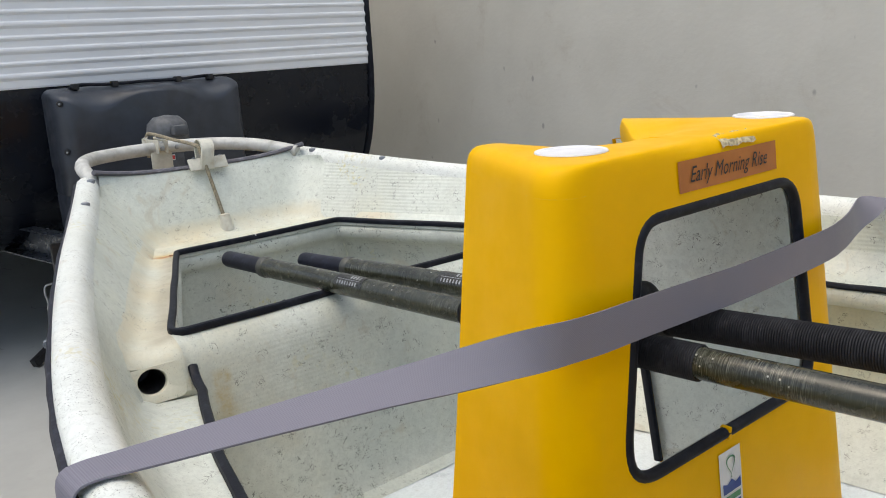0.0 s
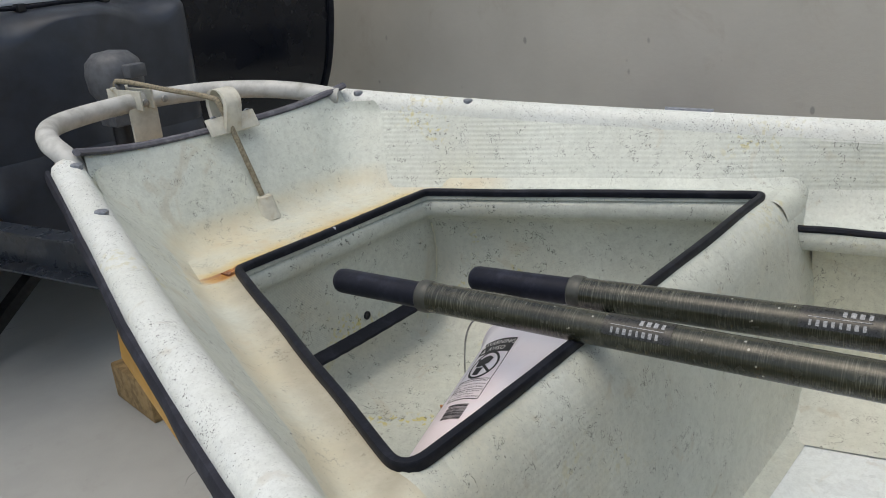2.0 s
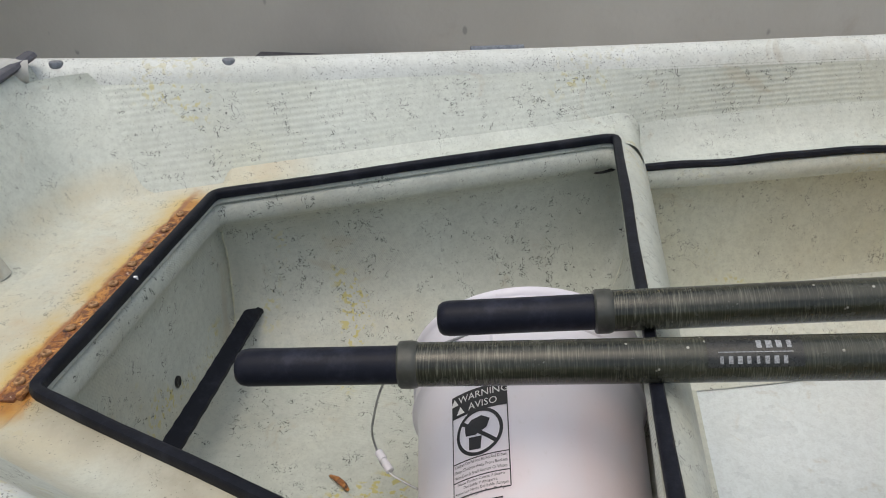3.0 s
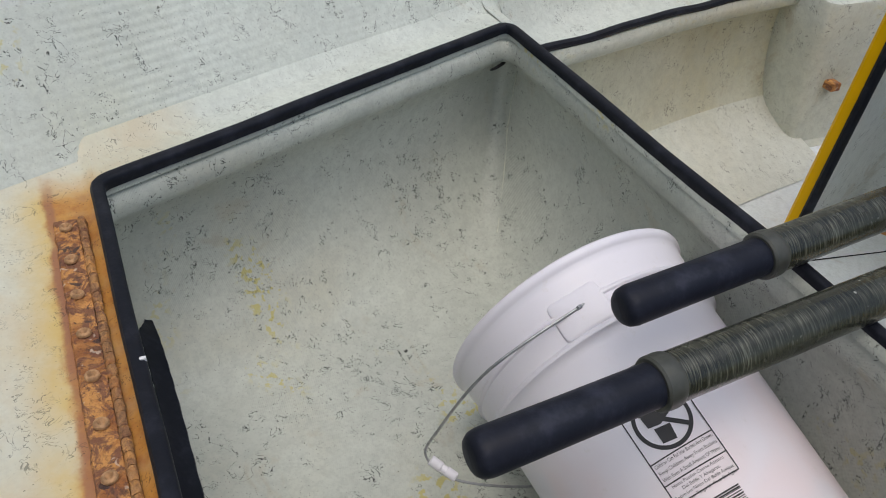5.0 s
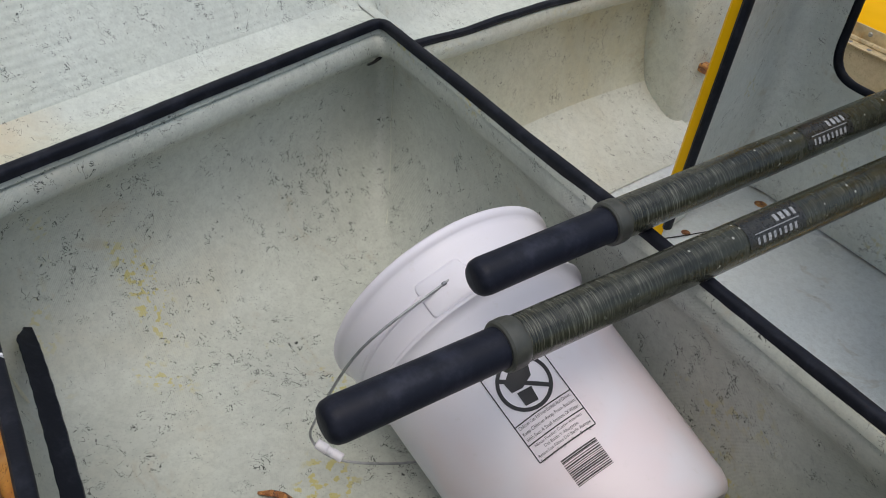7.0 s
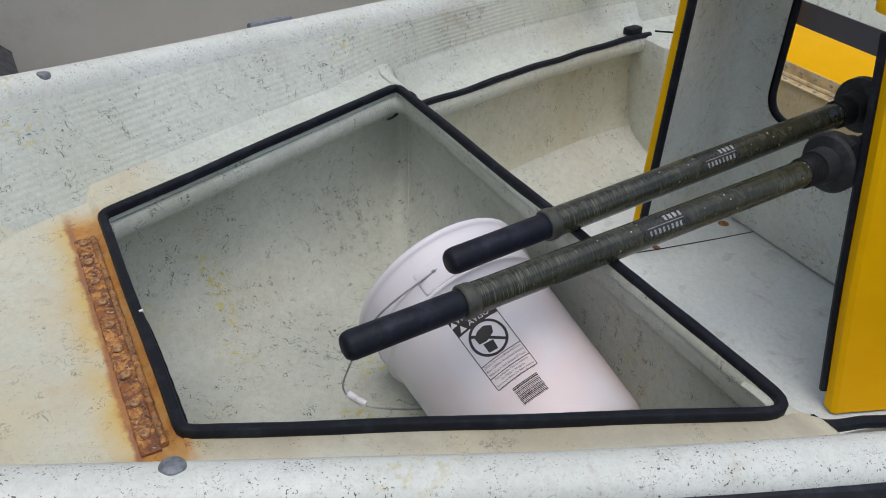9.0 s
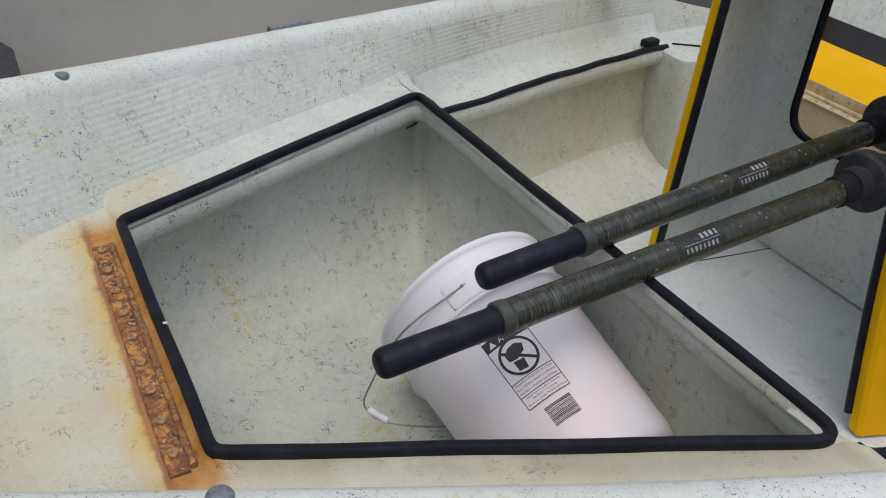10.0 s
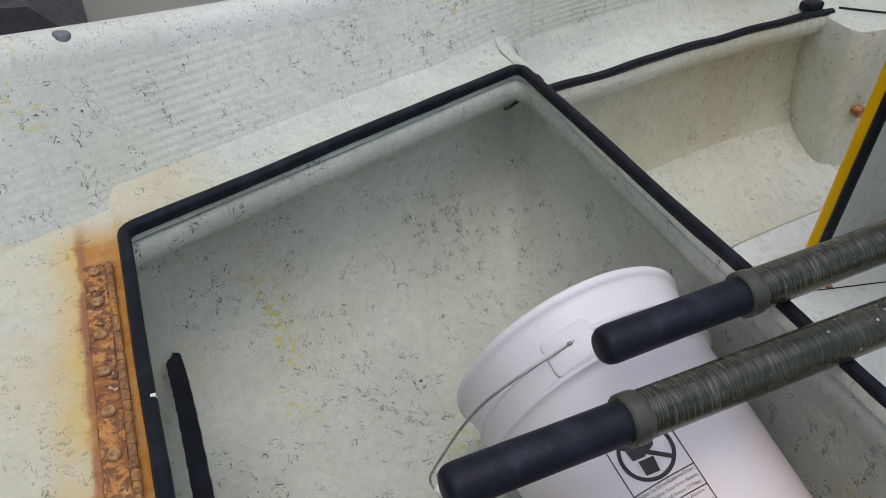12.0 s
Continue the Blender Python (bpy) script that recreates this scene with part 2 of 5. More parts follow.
M_bucket = make_bucket()
M_hull = plain("yellow_hull_paint", (0.66, 0.33, 0.010), 0.35, vary=0.15, scale=4, grain=60, bump=0.05, dirt=(0.42, 0.22, 0.02))
M_galv = plain("galvanised_steel", (0.42, 0.43, 0.44), 0.42, 0.8, 0.3, 60)
M_bolt = plain("dull_bolt", (0.27, 0.29, 0.32), 0.45, 0.5, 0.4, 160)
M_alu = plain("weathered_white_metal", (0.55, 0.55, 0.52), 0.5, 0.0, 0.3, 25, dirt=(0.27, 0.25, 0.20))
M_cast = plain("stained_white_casting", (0.60, 0.585, 0.50), 0.5, 0.0, 0.2, 40, dirt=(0.38, 0.27, 0.12))
M_cord = plain("weathered_rope", (0.30, 0.26, 0.18), 0.85, 0, 0.5, 200, 500, 0.6)
M_cup = plain("white_ring_plastic", (0.80, 0.80, 0.82), 0.4)
M_black = plain("black_painted_steel", (0.012, 0.012, 0.014), 0.45, 0.0, 0.4, 30, dirt=(0.06, 0.055, 0.05))
M_cover = plain("black_moulded_plastic", (0.044, 0.051, 0.066), 0.36, 0.0, 0.3, 9, 260, 0.25, dirt=(0.026, 0.026, 0.028))
M_cover2 = plain("grey_jack_plastic", (0.11, 0.115, 0.125), 0.5, 0, 0.3, 30)
M_camper_black = plain("black_camper_skin", (0.009, 0.011, 0.017), 0.22, 0, 0.3, 5, 60, 0.03, spec=0.35)
M_beam = plain("blue_black_steel", (0.035, 0.042, 0.055), 0.30, 0.0, 0.3, 14, dirt=(0.07, 0.065, 0.06))
M_camper_white = plain("white_aluminium_siding", (0.86, 0.86, 0.87), 0.35, 0, 0.05, 3, 40, 0.03)
M_wood = plain("weathered_timber", (0.34, 0.23, 0.105), 0.8, 0, 0.45, 30, 200, 0.5, dirt=(0.15, 0.10, 0.05))
M_ramp = plain("dark_grey_plastic", (0.06, 0.06, 0.072), 0.5, 0, 0.3, 20)
M_red = plain("red_label", (0.55, 0.04, 0.04), 0.5)
M_ink = plain("black_print", (0.025, 0.025, 0.028), 0.6)
M_white = plain("white_print", (0.75, 0.75, 0.74), 0.6)
M_tyre = rubber("tyre_rubber", (0.02, 0.02, 0.021), 0.75)
M_sleeve = plain("worn_grey_sleeve", (0.060, 0.062, 0.052), 0.4, 0, 0.3, 60, dirt=(0.11, 0.11, 0.10))
M_silverprint = plain("worn_silver_print", (0.40, 0.41, 0.42), 0.5, 0, 0.6, 500)
M_darklabel = plain("worn_dark_label", (0.030, 0.030, 0.025), 0.3, 0, 0.6, 150, dirt=(0.055, 0.054, 0.045))


def make_stucco():
    k = Nodes("painted_stucco", 0.85)
    c = k.mix(k.step(k.noise(1.1, 5, 0.6), 0.3, 0.7), (0.64, 0.62, 0.56), (0.555, 0.537, 0.48))
    c = k.mix(k.step(k.noise(2.6, 6, 0.75, 0.4), 0.55, 0.78, 0, 0.45), c, (0.40, 0.345, 0.275))
    spots = k.math("MULTIPLY", k.step(k.cells(9, k.scale(1, 1, 0.55)), 0.05, 0.11, 1, 0), k.step(k.noise(7, 2), 0.54, 0.6))
    c = k.mix(k.math("MULTIPLY", spots, 0.55), c, (0.19, 0.18, 0.17))
    k.put("Base Color", c)
    h = k.math("ADD", k.noise(55, 4, 0.65), k.math("MULTIPLY", k.cells(38), 0.5))
    k.bump(h, 0.18, 0.005)
    return k.m


def make_concrete():
    k = Nodes("worn_concrete", 0.8)
    c = k.mix(k.step(k.noise(0.9, 6, 0.65), 0.3, 0.7), (0.385, 0.397, 0.385), (0.305, 0.316, 0.306))
    c = k.mix(k.step(k.noise(6, 5, 0.75), 0.55, 0.8, 0, 0.4), c, (0.25, 0.245, 0.235))
    line = k.math("ABSOLUTE", k.math("SUBTRACT", k.noise(0.8, 4, 0.5, 0.1), 0.5))
    crack = k.math("MULTIPLY", k.step(line, 0.0004, 0.0016, 1, 0), k.step(k.noise(1.5, 2), 0.56, 0.62))
    c = k.mix(k.math("MULTIPLY", crack, 0.7), c, (0.10, 0.10, 0.095))
    marks = k.math("MULTIPLY", k.step(k.cells(7, k.scale(1, 0.35, 1)), 0.06, 0.10, 1, 0), k.step(k.noise(5, 2), 0.55, 0.6))
    c = k.mix(k.math("MULTIPLY", marks, 0.5), c, (0.14, 0.14, 0.135))
    k.put("Base Color", c)
    k.bump(k.noise(130, 4), 0.3, 0.002)
    return k.m


M_stucco, M_concrete = make_stucco(), make_concrete()


def make_shaft():
    k = Nodes("wound_glass_fibre", 0.28)
    wind = k.noise(1.0, 4, 0.65, 0.0, k.scale(900, 42, 42))
    tint = k.noise(1.0, 3, 0.6, 0.0, k.scale(9, 20, 20))
    c = k.mix(k.step(tint, 0.3, 0.7), (0.032, 0.034, 0.021), (0.015, 0.016, 0.010))
    thin = k.math("MULTIPLY", k.step(wind, 0.45, 0.70, 0, 0.75), k.step(k.noise(1.0, 3, 0.6, 0.0, k.scale(7, 14, 14)), 0.36, 0.62, 0.12, 1))
    c = k.mix(thin, c, (0.18, 0.18, 0.135))
    chips = k.math("MULTIPLY", k.step(k.cells(95), 0.10, 0.18, 1, 0), k.step(k.noise(30, 2), 0.57, 0.62))
    c = k.mix(k.math("MULTIPLY", chips, 0.8), c, (0.50, 0.49, 0.42))
    k.put("Base Color", c)
    k.put("Roughness", k.step(k.noise(40, 3), 0.3, 0.7, 0.14, 0.30))
    k.bump(wind, 0.10, 0.0008)
    return k.m


def make_rust(name, pale):
    k = Nodes(name, 0.85)
    a = k.noise(75, 5, 0.7)
    c = k.mix(k.step(k.noise(28, 4, 0.65, 0.8), 0.40, 0.60), (0.30, 0.115, 0.036), (0.58, 0.28, 0.085))
    c = k.mix(k.step(k.noise(40, 4, 0.7, 1.5), 0.46, 0.56, 0, 0.85), c, (0.165, 0.070, 0.046))
    c = k.mix(k.step(a, 0.56, 0.64, 0, 0.8), c, (0.11, 0.052, 0.036))
    c = k.mix(k.step(k.noise(52, 3, 0.6, 1.2), 0.62, 0.66, 0, 0.9), c, (0.055, 0.036, 0.034))
    if pale:
        c = k.mix(k.step(k.noise(90, 4, 0.7), 0.38, 0.62, 0, 0.8), c, (0.36, 0.195, 0.085))
    else:
        c = k.mix(k.step(k.noise(95, 2, 0.5, 0.5), 0.67, 0.72, 0, 0.7), c, (0.60, 0.48, 0.37))
    c = k.mix(k.step(k.noise(300, 3, 0.7), 0.52, 0.72, 0, 0.6), c, (0.12, 0.05, 0.025))
    k.put("Base Color", c)
    k.bump(k.math("ADD", a, k.noise(210, 3)), 0.9, 0.004)
    return k.m


def make_strap():
    k = Nodes("grey_webbing", 0.62)
    weave = k.math("MULTIPLY", k.math("SINE", k.math("MULTIPLY", k.axis(0), 2 * math.pi / 0.0024)), k.math("SINE", k.math("MULTIPLY", k.axis(2), 2 * math.pi / 0.003)))
    c = k.mix(k.step(weave, -0.9, 0.9), (0.148, 0.142, 0.178), (0.182, 0.175, 0.212))
    c = k.mix(k.step(k.noise(9, 4), 0.5, 0.75, 0, 0.3), c, (0.24, 0.23, 0.255))
    k.put("Base Color", c)
    k.bump(weave, 0.15, 0.0006)
    return k.m


def make_sign():
    k = Nodes("orange_brown_sign", 0.45)
    k.put("Base Color", k.mix(k.step(k.noise(20, 3), 0.3, 0.7), (0.43, 0.145, 0.018), (0.36, 0.115, 0.016)))
    return k.m


M_shaft, M_strap, M_sign = make_shaft(), make_strap(), make_sign()
M_rust, M_rust_pale = make_rust("flaking_rust", False), make_rust("flaking_pale_rust", True)


M_screw = plain("rusted_screw_steel", (0.47, 0.27, 0.13), 0.7, 0.0, 0.45, 160, 300, 0.6, dirt=(0.17, 0.075, 0.035))


# ---- mesh helpers ----
def link(name, bm, mat, parent=None, label="", smooth=True, normals=True):
    if normals:
        bmesh.ops.recalc_face_normals(bm, faces=bm.faces[:])
    me = bpy.data.meshes.new(name)
    bm.to_mesh(me)
    bm.free()
    for p in me.polygons:
        p.use_smooth = smooth
    me.materials.append(mat)
    if smooth:
        me.set_sharp_from_angle(angle=radians(38))
    ob = new(name, me)
    if parent:
        ob.parent = parent
    return tagged(ob, label)


part = link


def thing(name, label, category, group="", kind="", at=(0, 0, 0)):
    ob = new(name)
    ob.location = at
    ob.empty_display_size = 0.1
    return tagged(ob, label, category, group, kind)


def loft(bm, rows, close=False, cap0=False, cap1=False):
    vs = [[bm.verts.new(p) for p in r] for r in rows]
    n = len(vs[0])
    for a, b in zip(vs, vs[1:]):
        for i in range(n if close else n - 1):
            j = (i + 1) % n
            bm.faces.new((a[i], a[j], b[j], b[i]))
    if cap0:
        bm.faces.new(vs[0])
    if cap1:
        bm.faces.new(vs[-1][::-1])
    return vs


def tube(bm, pts, r, n=10, closed=False, flat=1.0, cap=True):
    """A round (or flattened) bar along points; r may be a list."""
    pts = [Vector(p) for p in pts]
    m = len(pts)
    rows, up = [], None
    for i, p in enumerate(pts):
        a = pts[(i - 1) % m] if closed or i else p
        b = pts[(i + 1) % m] if closed or i < m - 1 else p
        d = (b - a).normalized()
        if up is None:
            up = Vector((0, 0, 1)) if abs(d.z) < 0.9 else Vector((1, 0, 0))
        up = (up - up.dot(d) * d).normalized()
        side = d.cross(up)
        rr = r[i] if isinstance(r, (list, tuple)) else r
        rows.append([p + rr * (math.cos(t) * side + flat * math.sin(t) * up) for t in (2 * math.pi * k / n for k in range(n))])
    if closed:
        rows.append(rows[0])
        vs = [[bm.verts.new(q) for q in rw] for rw in rows[:-1]]
        vs.append(vs[0])
        for a, b in zip(vs, vs[1:]):
            for i in range(n):
                j = (i + 1) % n
                bm.faces.new((a[i], a[j], b[j], b[i]))
    else:
        loft(bm, rows, True, cap, cap)


def spin(bm, prof, n=32, m=None, caps=False):
    """A turned solid about the local X axis: prof is a list of (x, radius)."""
    m = m or Matrix()
    rows = [[m @ Vector((x, r * math.cos(t), r * math.sin(t))) for t in (2 * math.pi * k / n for k in range(n))] for x, r in prof]
    loft(bm, rows, True, caps, caps)


def block(bm, lo, hi, bevel=0.004, m=None, segs=2):
    c = [(a + b) / 2 for a, b in zip(lo, hi)]
    s = [b - a for a, b in zip(lo, hi)]
    mm = (m or Matrix()) @ Matrix.Translation(c) @ Matrix.Diagonal((*s, 1))
    made = bmesh.ops.create_cube(bm, size=1, matrix=mm)["verts"]
    if bevel:
        edges = list({e for v in made for e in v.link_edges})
        bmesh.ops.bevel(bm, geom=edges, offset=bevel, segments=segs, affect="EDGES", profile=0.6)


def round_poly(pts, r, n=6):
    """Rounds the corners of a closed outline of 2D points."""
    out, m = [], len(pts)
    for i in range(m):
        p, a, b = Vector(pts[i]), Vector(pts[i - 1]), Vector(pts[(i + 1) % m])
        rr = r[i] if isinstance(r, (list, tuple)) else r
        u, v = (a - p).normalized(), (b - p).normalized()
        half = u.angle(v) / 2
        d = min(rr / math.tan(half), 0.48 * (a - p).length, 0.48 * (b - p).length)
        p0, p1 = p + d * u, p + d * v
        for k in range(n + 1):
            t = k / n
            out.append((1 - t) ** 2 * p0 + 2 * t * (1 - t) * p + t * t * p1)
    return out


def resample(pts, n, closed=False):
    pts = [Vector(p) for p in pts]
    if closed:
        pts = pts + [pts[0]]
    ln = [0]
    for a, b in zip(pts, pts[1:]):
        ln.append(ln[-1] + (b - a).length)
    out, k = [], 0
    for i in range(n):
        s = ln[-1] * i / (n if closed else n - 1)
        while k < len(ln) - 2 and ln[k + 1] < s:
            k += 1
        t = (s - ln[k]) / max(1e-9, ln[k + 1] - ln[k])
        out.append(pts[k].lerp(pts[k + 1], t))
    return out


def smooth_path(pts, n=8):
    """A curve through points (Catmull-Rom)."""
    p = [Vector(q) for q in pts]
    p = [2 * p[0] - p[1]] + p + [2 * p[-1] - p[-2]]
    out = []
    for i in range(1, len(p) - 2):
        for k in range(n):
            t = k / n
            out.append(0.5 * (2 * p[i] + (p[i + 1] - p[i - 1]) * t + (2 * p[i - 1] - 5 * p[i] + 4 * p[i + 1] - p[i + 2]) * t * t + (3 * p[i] - p[i - 1] - 3 * p[i + 1] + p[i + 2]) * t ** 3))
    out.append(p[-2])
    return out


def table(rows):
    """A smooth function through (y, value) rows."""
    rows = sorted(rows)
    ys = np.array([r[0] for r in rows])
    vs = np.array([r[1] for r in rows])
    sl = np.gradient(vs, ys)

    def f(y):
        i = int(np.clip(np.searchsorted(ys, y) - 1, 0, len(ys) - 2))
        h = ys[i + 1] - ys[i]
        t = (y - ys[i]) / h
        return float((2 * t ** 3 - 3 * t * t + 1) * vs[i] + (t ** 3 - 2 * t * t + t) * h * sl[i] + (3 * t * t - 2 * t ** 3) * vs[i + 1] + (t ** 3 - t * t) * h * sl[i + 1])
    return f


def words(text, size):
    """The outline of a text as flat mesh points and faces, its middle at the origin, in the XY plane."""
    cu = bpy.data.curves.new("words", "FONT")
    cu.body, cu.size, cu.align_x, cu.align_y, cu.resolution_u = text, size, "CENTER", "CENTER", 2
    ob = bpy.data.objects.new("words", cu)
    me = bpy.data.meshes.new_from_object(ob)
    vs = [v.co.copy() for v in me.vertices]
    fs = [tuple(p.vertices) for p in me.polygons]
    bpy.data.objects.remove(ob), bpy.data.curves.remove(cu), bpy.data.meshes.remove(me)
    return vs, fs


def add_flat(bm, vs, fs, place):
    made = [bm.verts.new(place(v)) for v in vs]
    for f in fs:
        try:
            bm.faces.new([made[i] for i in f])
        except ValueError:
            pass


def rect(w, h, cx=0.0, cy=0.0, nx=1, ny=1):
    vs = [Vector((cx + w * (i / nx - 0.5), cy + h * (j / ny - 0.5), 0)) for j in range(ny + 1) for i in range(nx + 1)]
    fs = [(j * (nx + 1) + i, j * (nx + 1) + i + 1, (j + 1) * (nx + 1) + i + 1, (j + 1) * (nx + 1) + i) for j in range(ny) for i in range(nx)]
    return vs, fs


def steps(a, b, n):
    return [a + (b - a) * i / n for i in range(n + 1)]


# ---- setting ----
bm = bmesh.new()
bmesh.ops.create_grid(bm, x_segments=2, y_segments=2, size=400)
tagged(link("ground", bm, M_concrete), "pale grey worn concrete yard with cracks and dark marks", "ground", kind="structure")
bm = bmesh.new()
block(bm, (2.35, -9.0, -0.05), (2.55, 12.0, 3.6), 0.01)
tagged(link("wall_east", bm, M_stucco), "beige painted stucco wall with small dark spots", "wall", kind="structure")

# ---- drift boat: lines of the hull, transom end towards +y ----
half_outer = table([(0.93, 0.350), (0.60, 0.472), (0.25, 0.602), (-0.1, 0.716), (-0.4, 0.798), (-0.75, 0.856), (-1.25, 0.885), (-1.9, 0.85), (-2.5, 0.73), (-3.0, 0.50), (-3.35, 0.22), (-3.5, 0.05)])
half_rail = table([(0.0, 0.508), (-0.06, 0.525), (-0.18, 0.55), (-0.29, 0.577), (-0.45, 0.617), (-0.8, 0.676), (-1.3, 0.70)])


def sheer(y):
    return 0.812 + 0.094 * ((y + 0.9) / 1.8) ** 2


def half_in(y, z):
    lean = float(np.interp(y, [-0.09, 0.10], [0.30, 0.80]))
    return half_outer(y) - 0.062 - lean * max(0.0, sheer(y) - 0.030 - z)


boat = thing("drift_boat", "weathered off-white fibreglass drift boat with scuffed speckled inner sides", "boat")

# outer skin
bm = bmesh.new()
rows = []
for y in steps(0.93, -3.5, 60):
    w, zt = half_outer(y), sheer(y) - 0.012
    wc = max(0.02, w - 0.175 * min(1, w / 0.6))
    zb = 0.28 + 0.10 * max(0, (y + 0.2) / 1.1) ** 2 + 0.28 * max(0, (-1.8 - y) / 1.7) ** 2
    half = [(w - 0.003, zt - 0.018), (w - 0.003 - 0.062 * min(1, w / 0.2), zt - 0.115), (wc + 0.055 * min(1, w / 0.3), zb + 0.12), (wc, zb + 0.01), (wc - 0.02, zb), (wc * 0.5, zb - 0.008), (0, zb - 0.01)]
    rows.append([(x, y + (0.02 if y > 0.9 else 0), z) for x, z in half] + [(-x, y, z) for x, z in half[-2::-1]])
loft(bm, rows, False, True, True)
part("hull_shell", bm, M_hull, boat, "yellow painted outer hull")

# inner side walls with the rolled gunwale, one for each side
Y_ALL = steps(0.905, -3.45, 110)
for s in (-1, 1):
    bm = bmesh.new()
    rows = []
    for y in Y_ALL:
        w, zt = half_outer(y), sheer(y)
        k = min(1.0, w / 0.12)
        r = [(w - 0.001, zt - 0.036), (w + 0.003, zt - 0.022), (w - 0.002, zt - 0.008), (w - 0.012 * k, zt - 0.001), (w - 0.026 * k, zt + 0.002), (w - 0.040 * k, zt - 0.001), (w - 0.050 * k, zt - 0.008), (w - 0.057 * k, zt - 0.018), (w - 0.0615 * k, zt - 0.029), (w - 0.0635 * k, zt - 0.034)]
        rows.append([(s * x, y, z) for x, z in r])
    loft(bm, rows)
    part("gunwale", bm, M_gun, boat)
    bm = bmesh.new()
    rows = []
    for y in Y_ALL:
        w, zt = half_outer(y), sheer(y)
        k = min(1.0, w / 0.12)
        zs = [zt - 0.030 - (zt - 0.030 - 0.695) * i / 6 for i in range(7)]
        row = [(s * max(0.004, half_in(y, z) + 0.06 * (1 - k)), y, z) for z in zs]
        x, _, z = row[-1]
        rows.append(row + ([(x - s * 0.001, y, z - 0.004)] if y > -0.84 else [(x * 0.86, y, 0.33)]))
    loft(bm, rows)
    part("side_wall", bm, M_side if s > 0 else M_sidesmooth, boat)
    # rub rail outside, below the roll
    bm = bmesh.new()
    rows = []
    for y in steps(0.93, -3.4, 80):
        w, zt = half_outer(y), sheer(y)
        sec = [(0.001, -0.018), (0.007, -0.019), (0.010, -0.024), (0.010, -0.037), (0.006, -0.042), (-0.006, -0.043)]
        wob = 0.0012 * math.sin(23 * y) + 0.001 * math.sin(57 * y)
        rows.append([(s * (w + a + wob), y, zt + b) for a, b in sec])
    loft(bm, rows)
    part("rub_rail", bm, M_rub, boat, "dark grey rubber rub rail, chafed")

# deck round the hatch
HATCH = [(-0.2385, 0.597), (0.2385, 0.597), (0.494, 0.0), (-0.507, -0.010)]


def hatch_half(y):
    return 0.494 + (0.2385 - 0.494) * y / 0.597


def wall_half(y):
    return half_in(y, 0.73) - 0.004


DECK = 0.7215


def deck_z(y):
    t = min(1.0, max(0.0, (y - 0.5974) / 0.012))
    return DECK - 0.008 * t * t * (3 - 2 * t)


def foot(y):
    """Half width at which the deck meets the side."""
    return half_in(y, DECK + 0.004)


EDGE = [(0.0, 0.7255), (-0.009, 0.7232), (-0.019, 0.7180), (-0.030, 0.7085), (-0.040, 0.696), (-0.049, 0.679), (-0.056, 0.655), (-0.062, 0.62)]


bm = bmesh.new()
for s in (-1, 1):
    rows = []
    for y in steps(0.0, 0.597, 32) + [0.5974, 0.601, 0.605, 0.6095] + steps(0.62, 0.80, 9):
        a = hatch_half(y) if y <= 0.597 else 0.0
        b = foot(y)
        lip = 1.0 if y <= 0.597 else 0.0
        dz = deck_z(y)
        if s < 0:
            rows.append([(s * (a + (b - 0.034 - a) * t), y, dz + 0.004 * lip * (1 - t) ** 2) for t in (0, 0.08, 0.3, 0.6, 0.85, 1)] + [(s * (b - 0.012), y, dz + 0.003), (s * (half_in(y, dz + 0.014) - 0.0045), y, dz + 0.012), (s * (half_in(y, dz + 0.034) + 0.0005), y, dz + 0.034)])
            continue
        rows.append([(s * (a + (b - a) * t), y, dz + 0.004 * lip * (1 - t) ** 2) for t in (0, 0.08, 0.3, 0.6)] + [(s * (b - 0.022), y, dz), (s * (b - 0.010), y, dz + 0.002), (s * (b - 0.003), y, dz + 0.007), (s * (half_in(y, dz + 0.016) + 0.001), y, dz + 0.016)])
    loft(bm, rows)
part("deck", bm, M_deck, boat, "tan-stained deck with a rusty patch along the hatch")
# the tube corner: the deck rolls down over the boss and fairs into the bulkhead
SHELF = [(0.006, 0.7205), (0.0, 0.7217), (-0.010, 0.7212), (-0.021, 0.7195), (-0.032, 0.7165), (-0.042, 0.7118), (-0.050, 0.7060), (-0.0555, 0.6990), (-0.0605, 0.686), (-0.071, 0.660), (-0.0765, 0.646), (-0.0720, 0.636), (-0.062, 0.622)]
ROLL = [(0.006, 0.7205)] + EDGE[:5] + [(-0.045, 0.688)] + EDGE[5:6] + [(-0.053, 0.667), (-0.056, 0.655), (-0.058, 0.643), (-0.060, 0.632), (-0.062, 0.62)]
bm = bmesh.new()
rows = []
for x in (0.440, 0.452, 0.466, 0.478, 0.486, 0.491, 0.495, 0.499, 0.503, 0.507, 0.511, 0.516, 0.522, 0.530, 0.541):
    out = float(np.interp(x, [0.44, 0.452, 0.466, 0.486, 0.50], [-0.0012, 0.0002, 0.0008, 0.0006, 0.0]))
    k = min(1.0, max(0.0, (0.545 - x) / 0.051))
    row = []
    for q, (a, b) in enumerate(zip(ROLL, SHELF)):
        e = min(1.0, max(0, q - 1) / 6)
        w = min(1.0, max(0.0, (x - 0.482 - 0.006 * e) / (0.046 - 0.024 * e)))
        w = w * w * (3 - 2 * w)
        lip = 0.004 * k * k * max(0.0, 1 - max(0, q - 1) / 4) * w
        row.append((-x, (1 - w) * a[0] + w * b[0] - out * (q > 2), (1 - w) * a[1] + w * b[1] + lip + out))
    rows.append(row)
loft(bm, rows[:9])
part("bulkhead_end", bm, M_bulk, boat)
bm = bmesh.new()
loft(bm, rows[8:])
rows = []
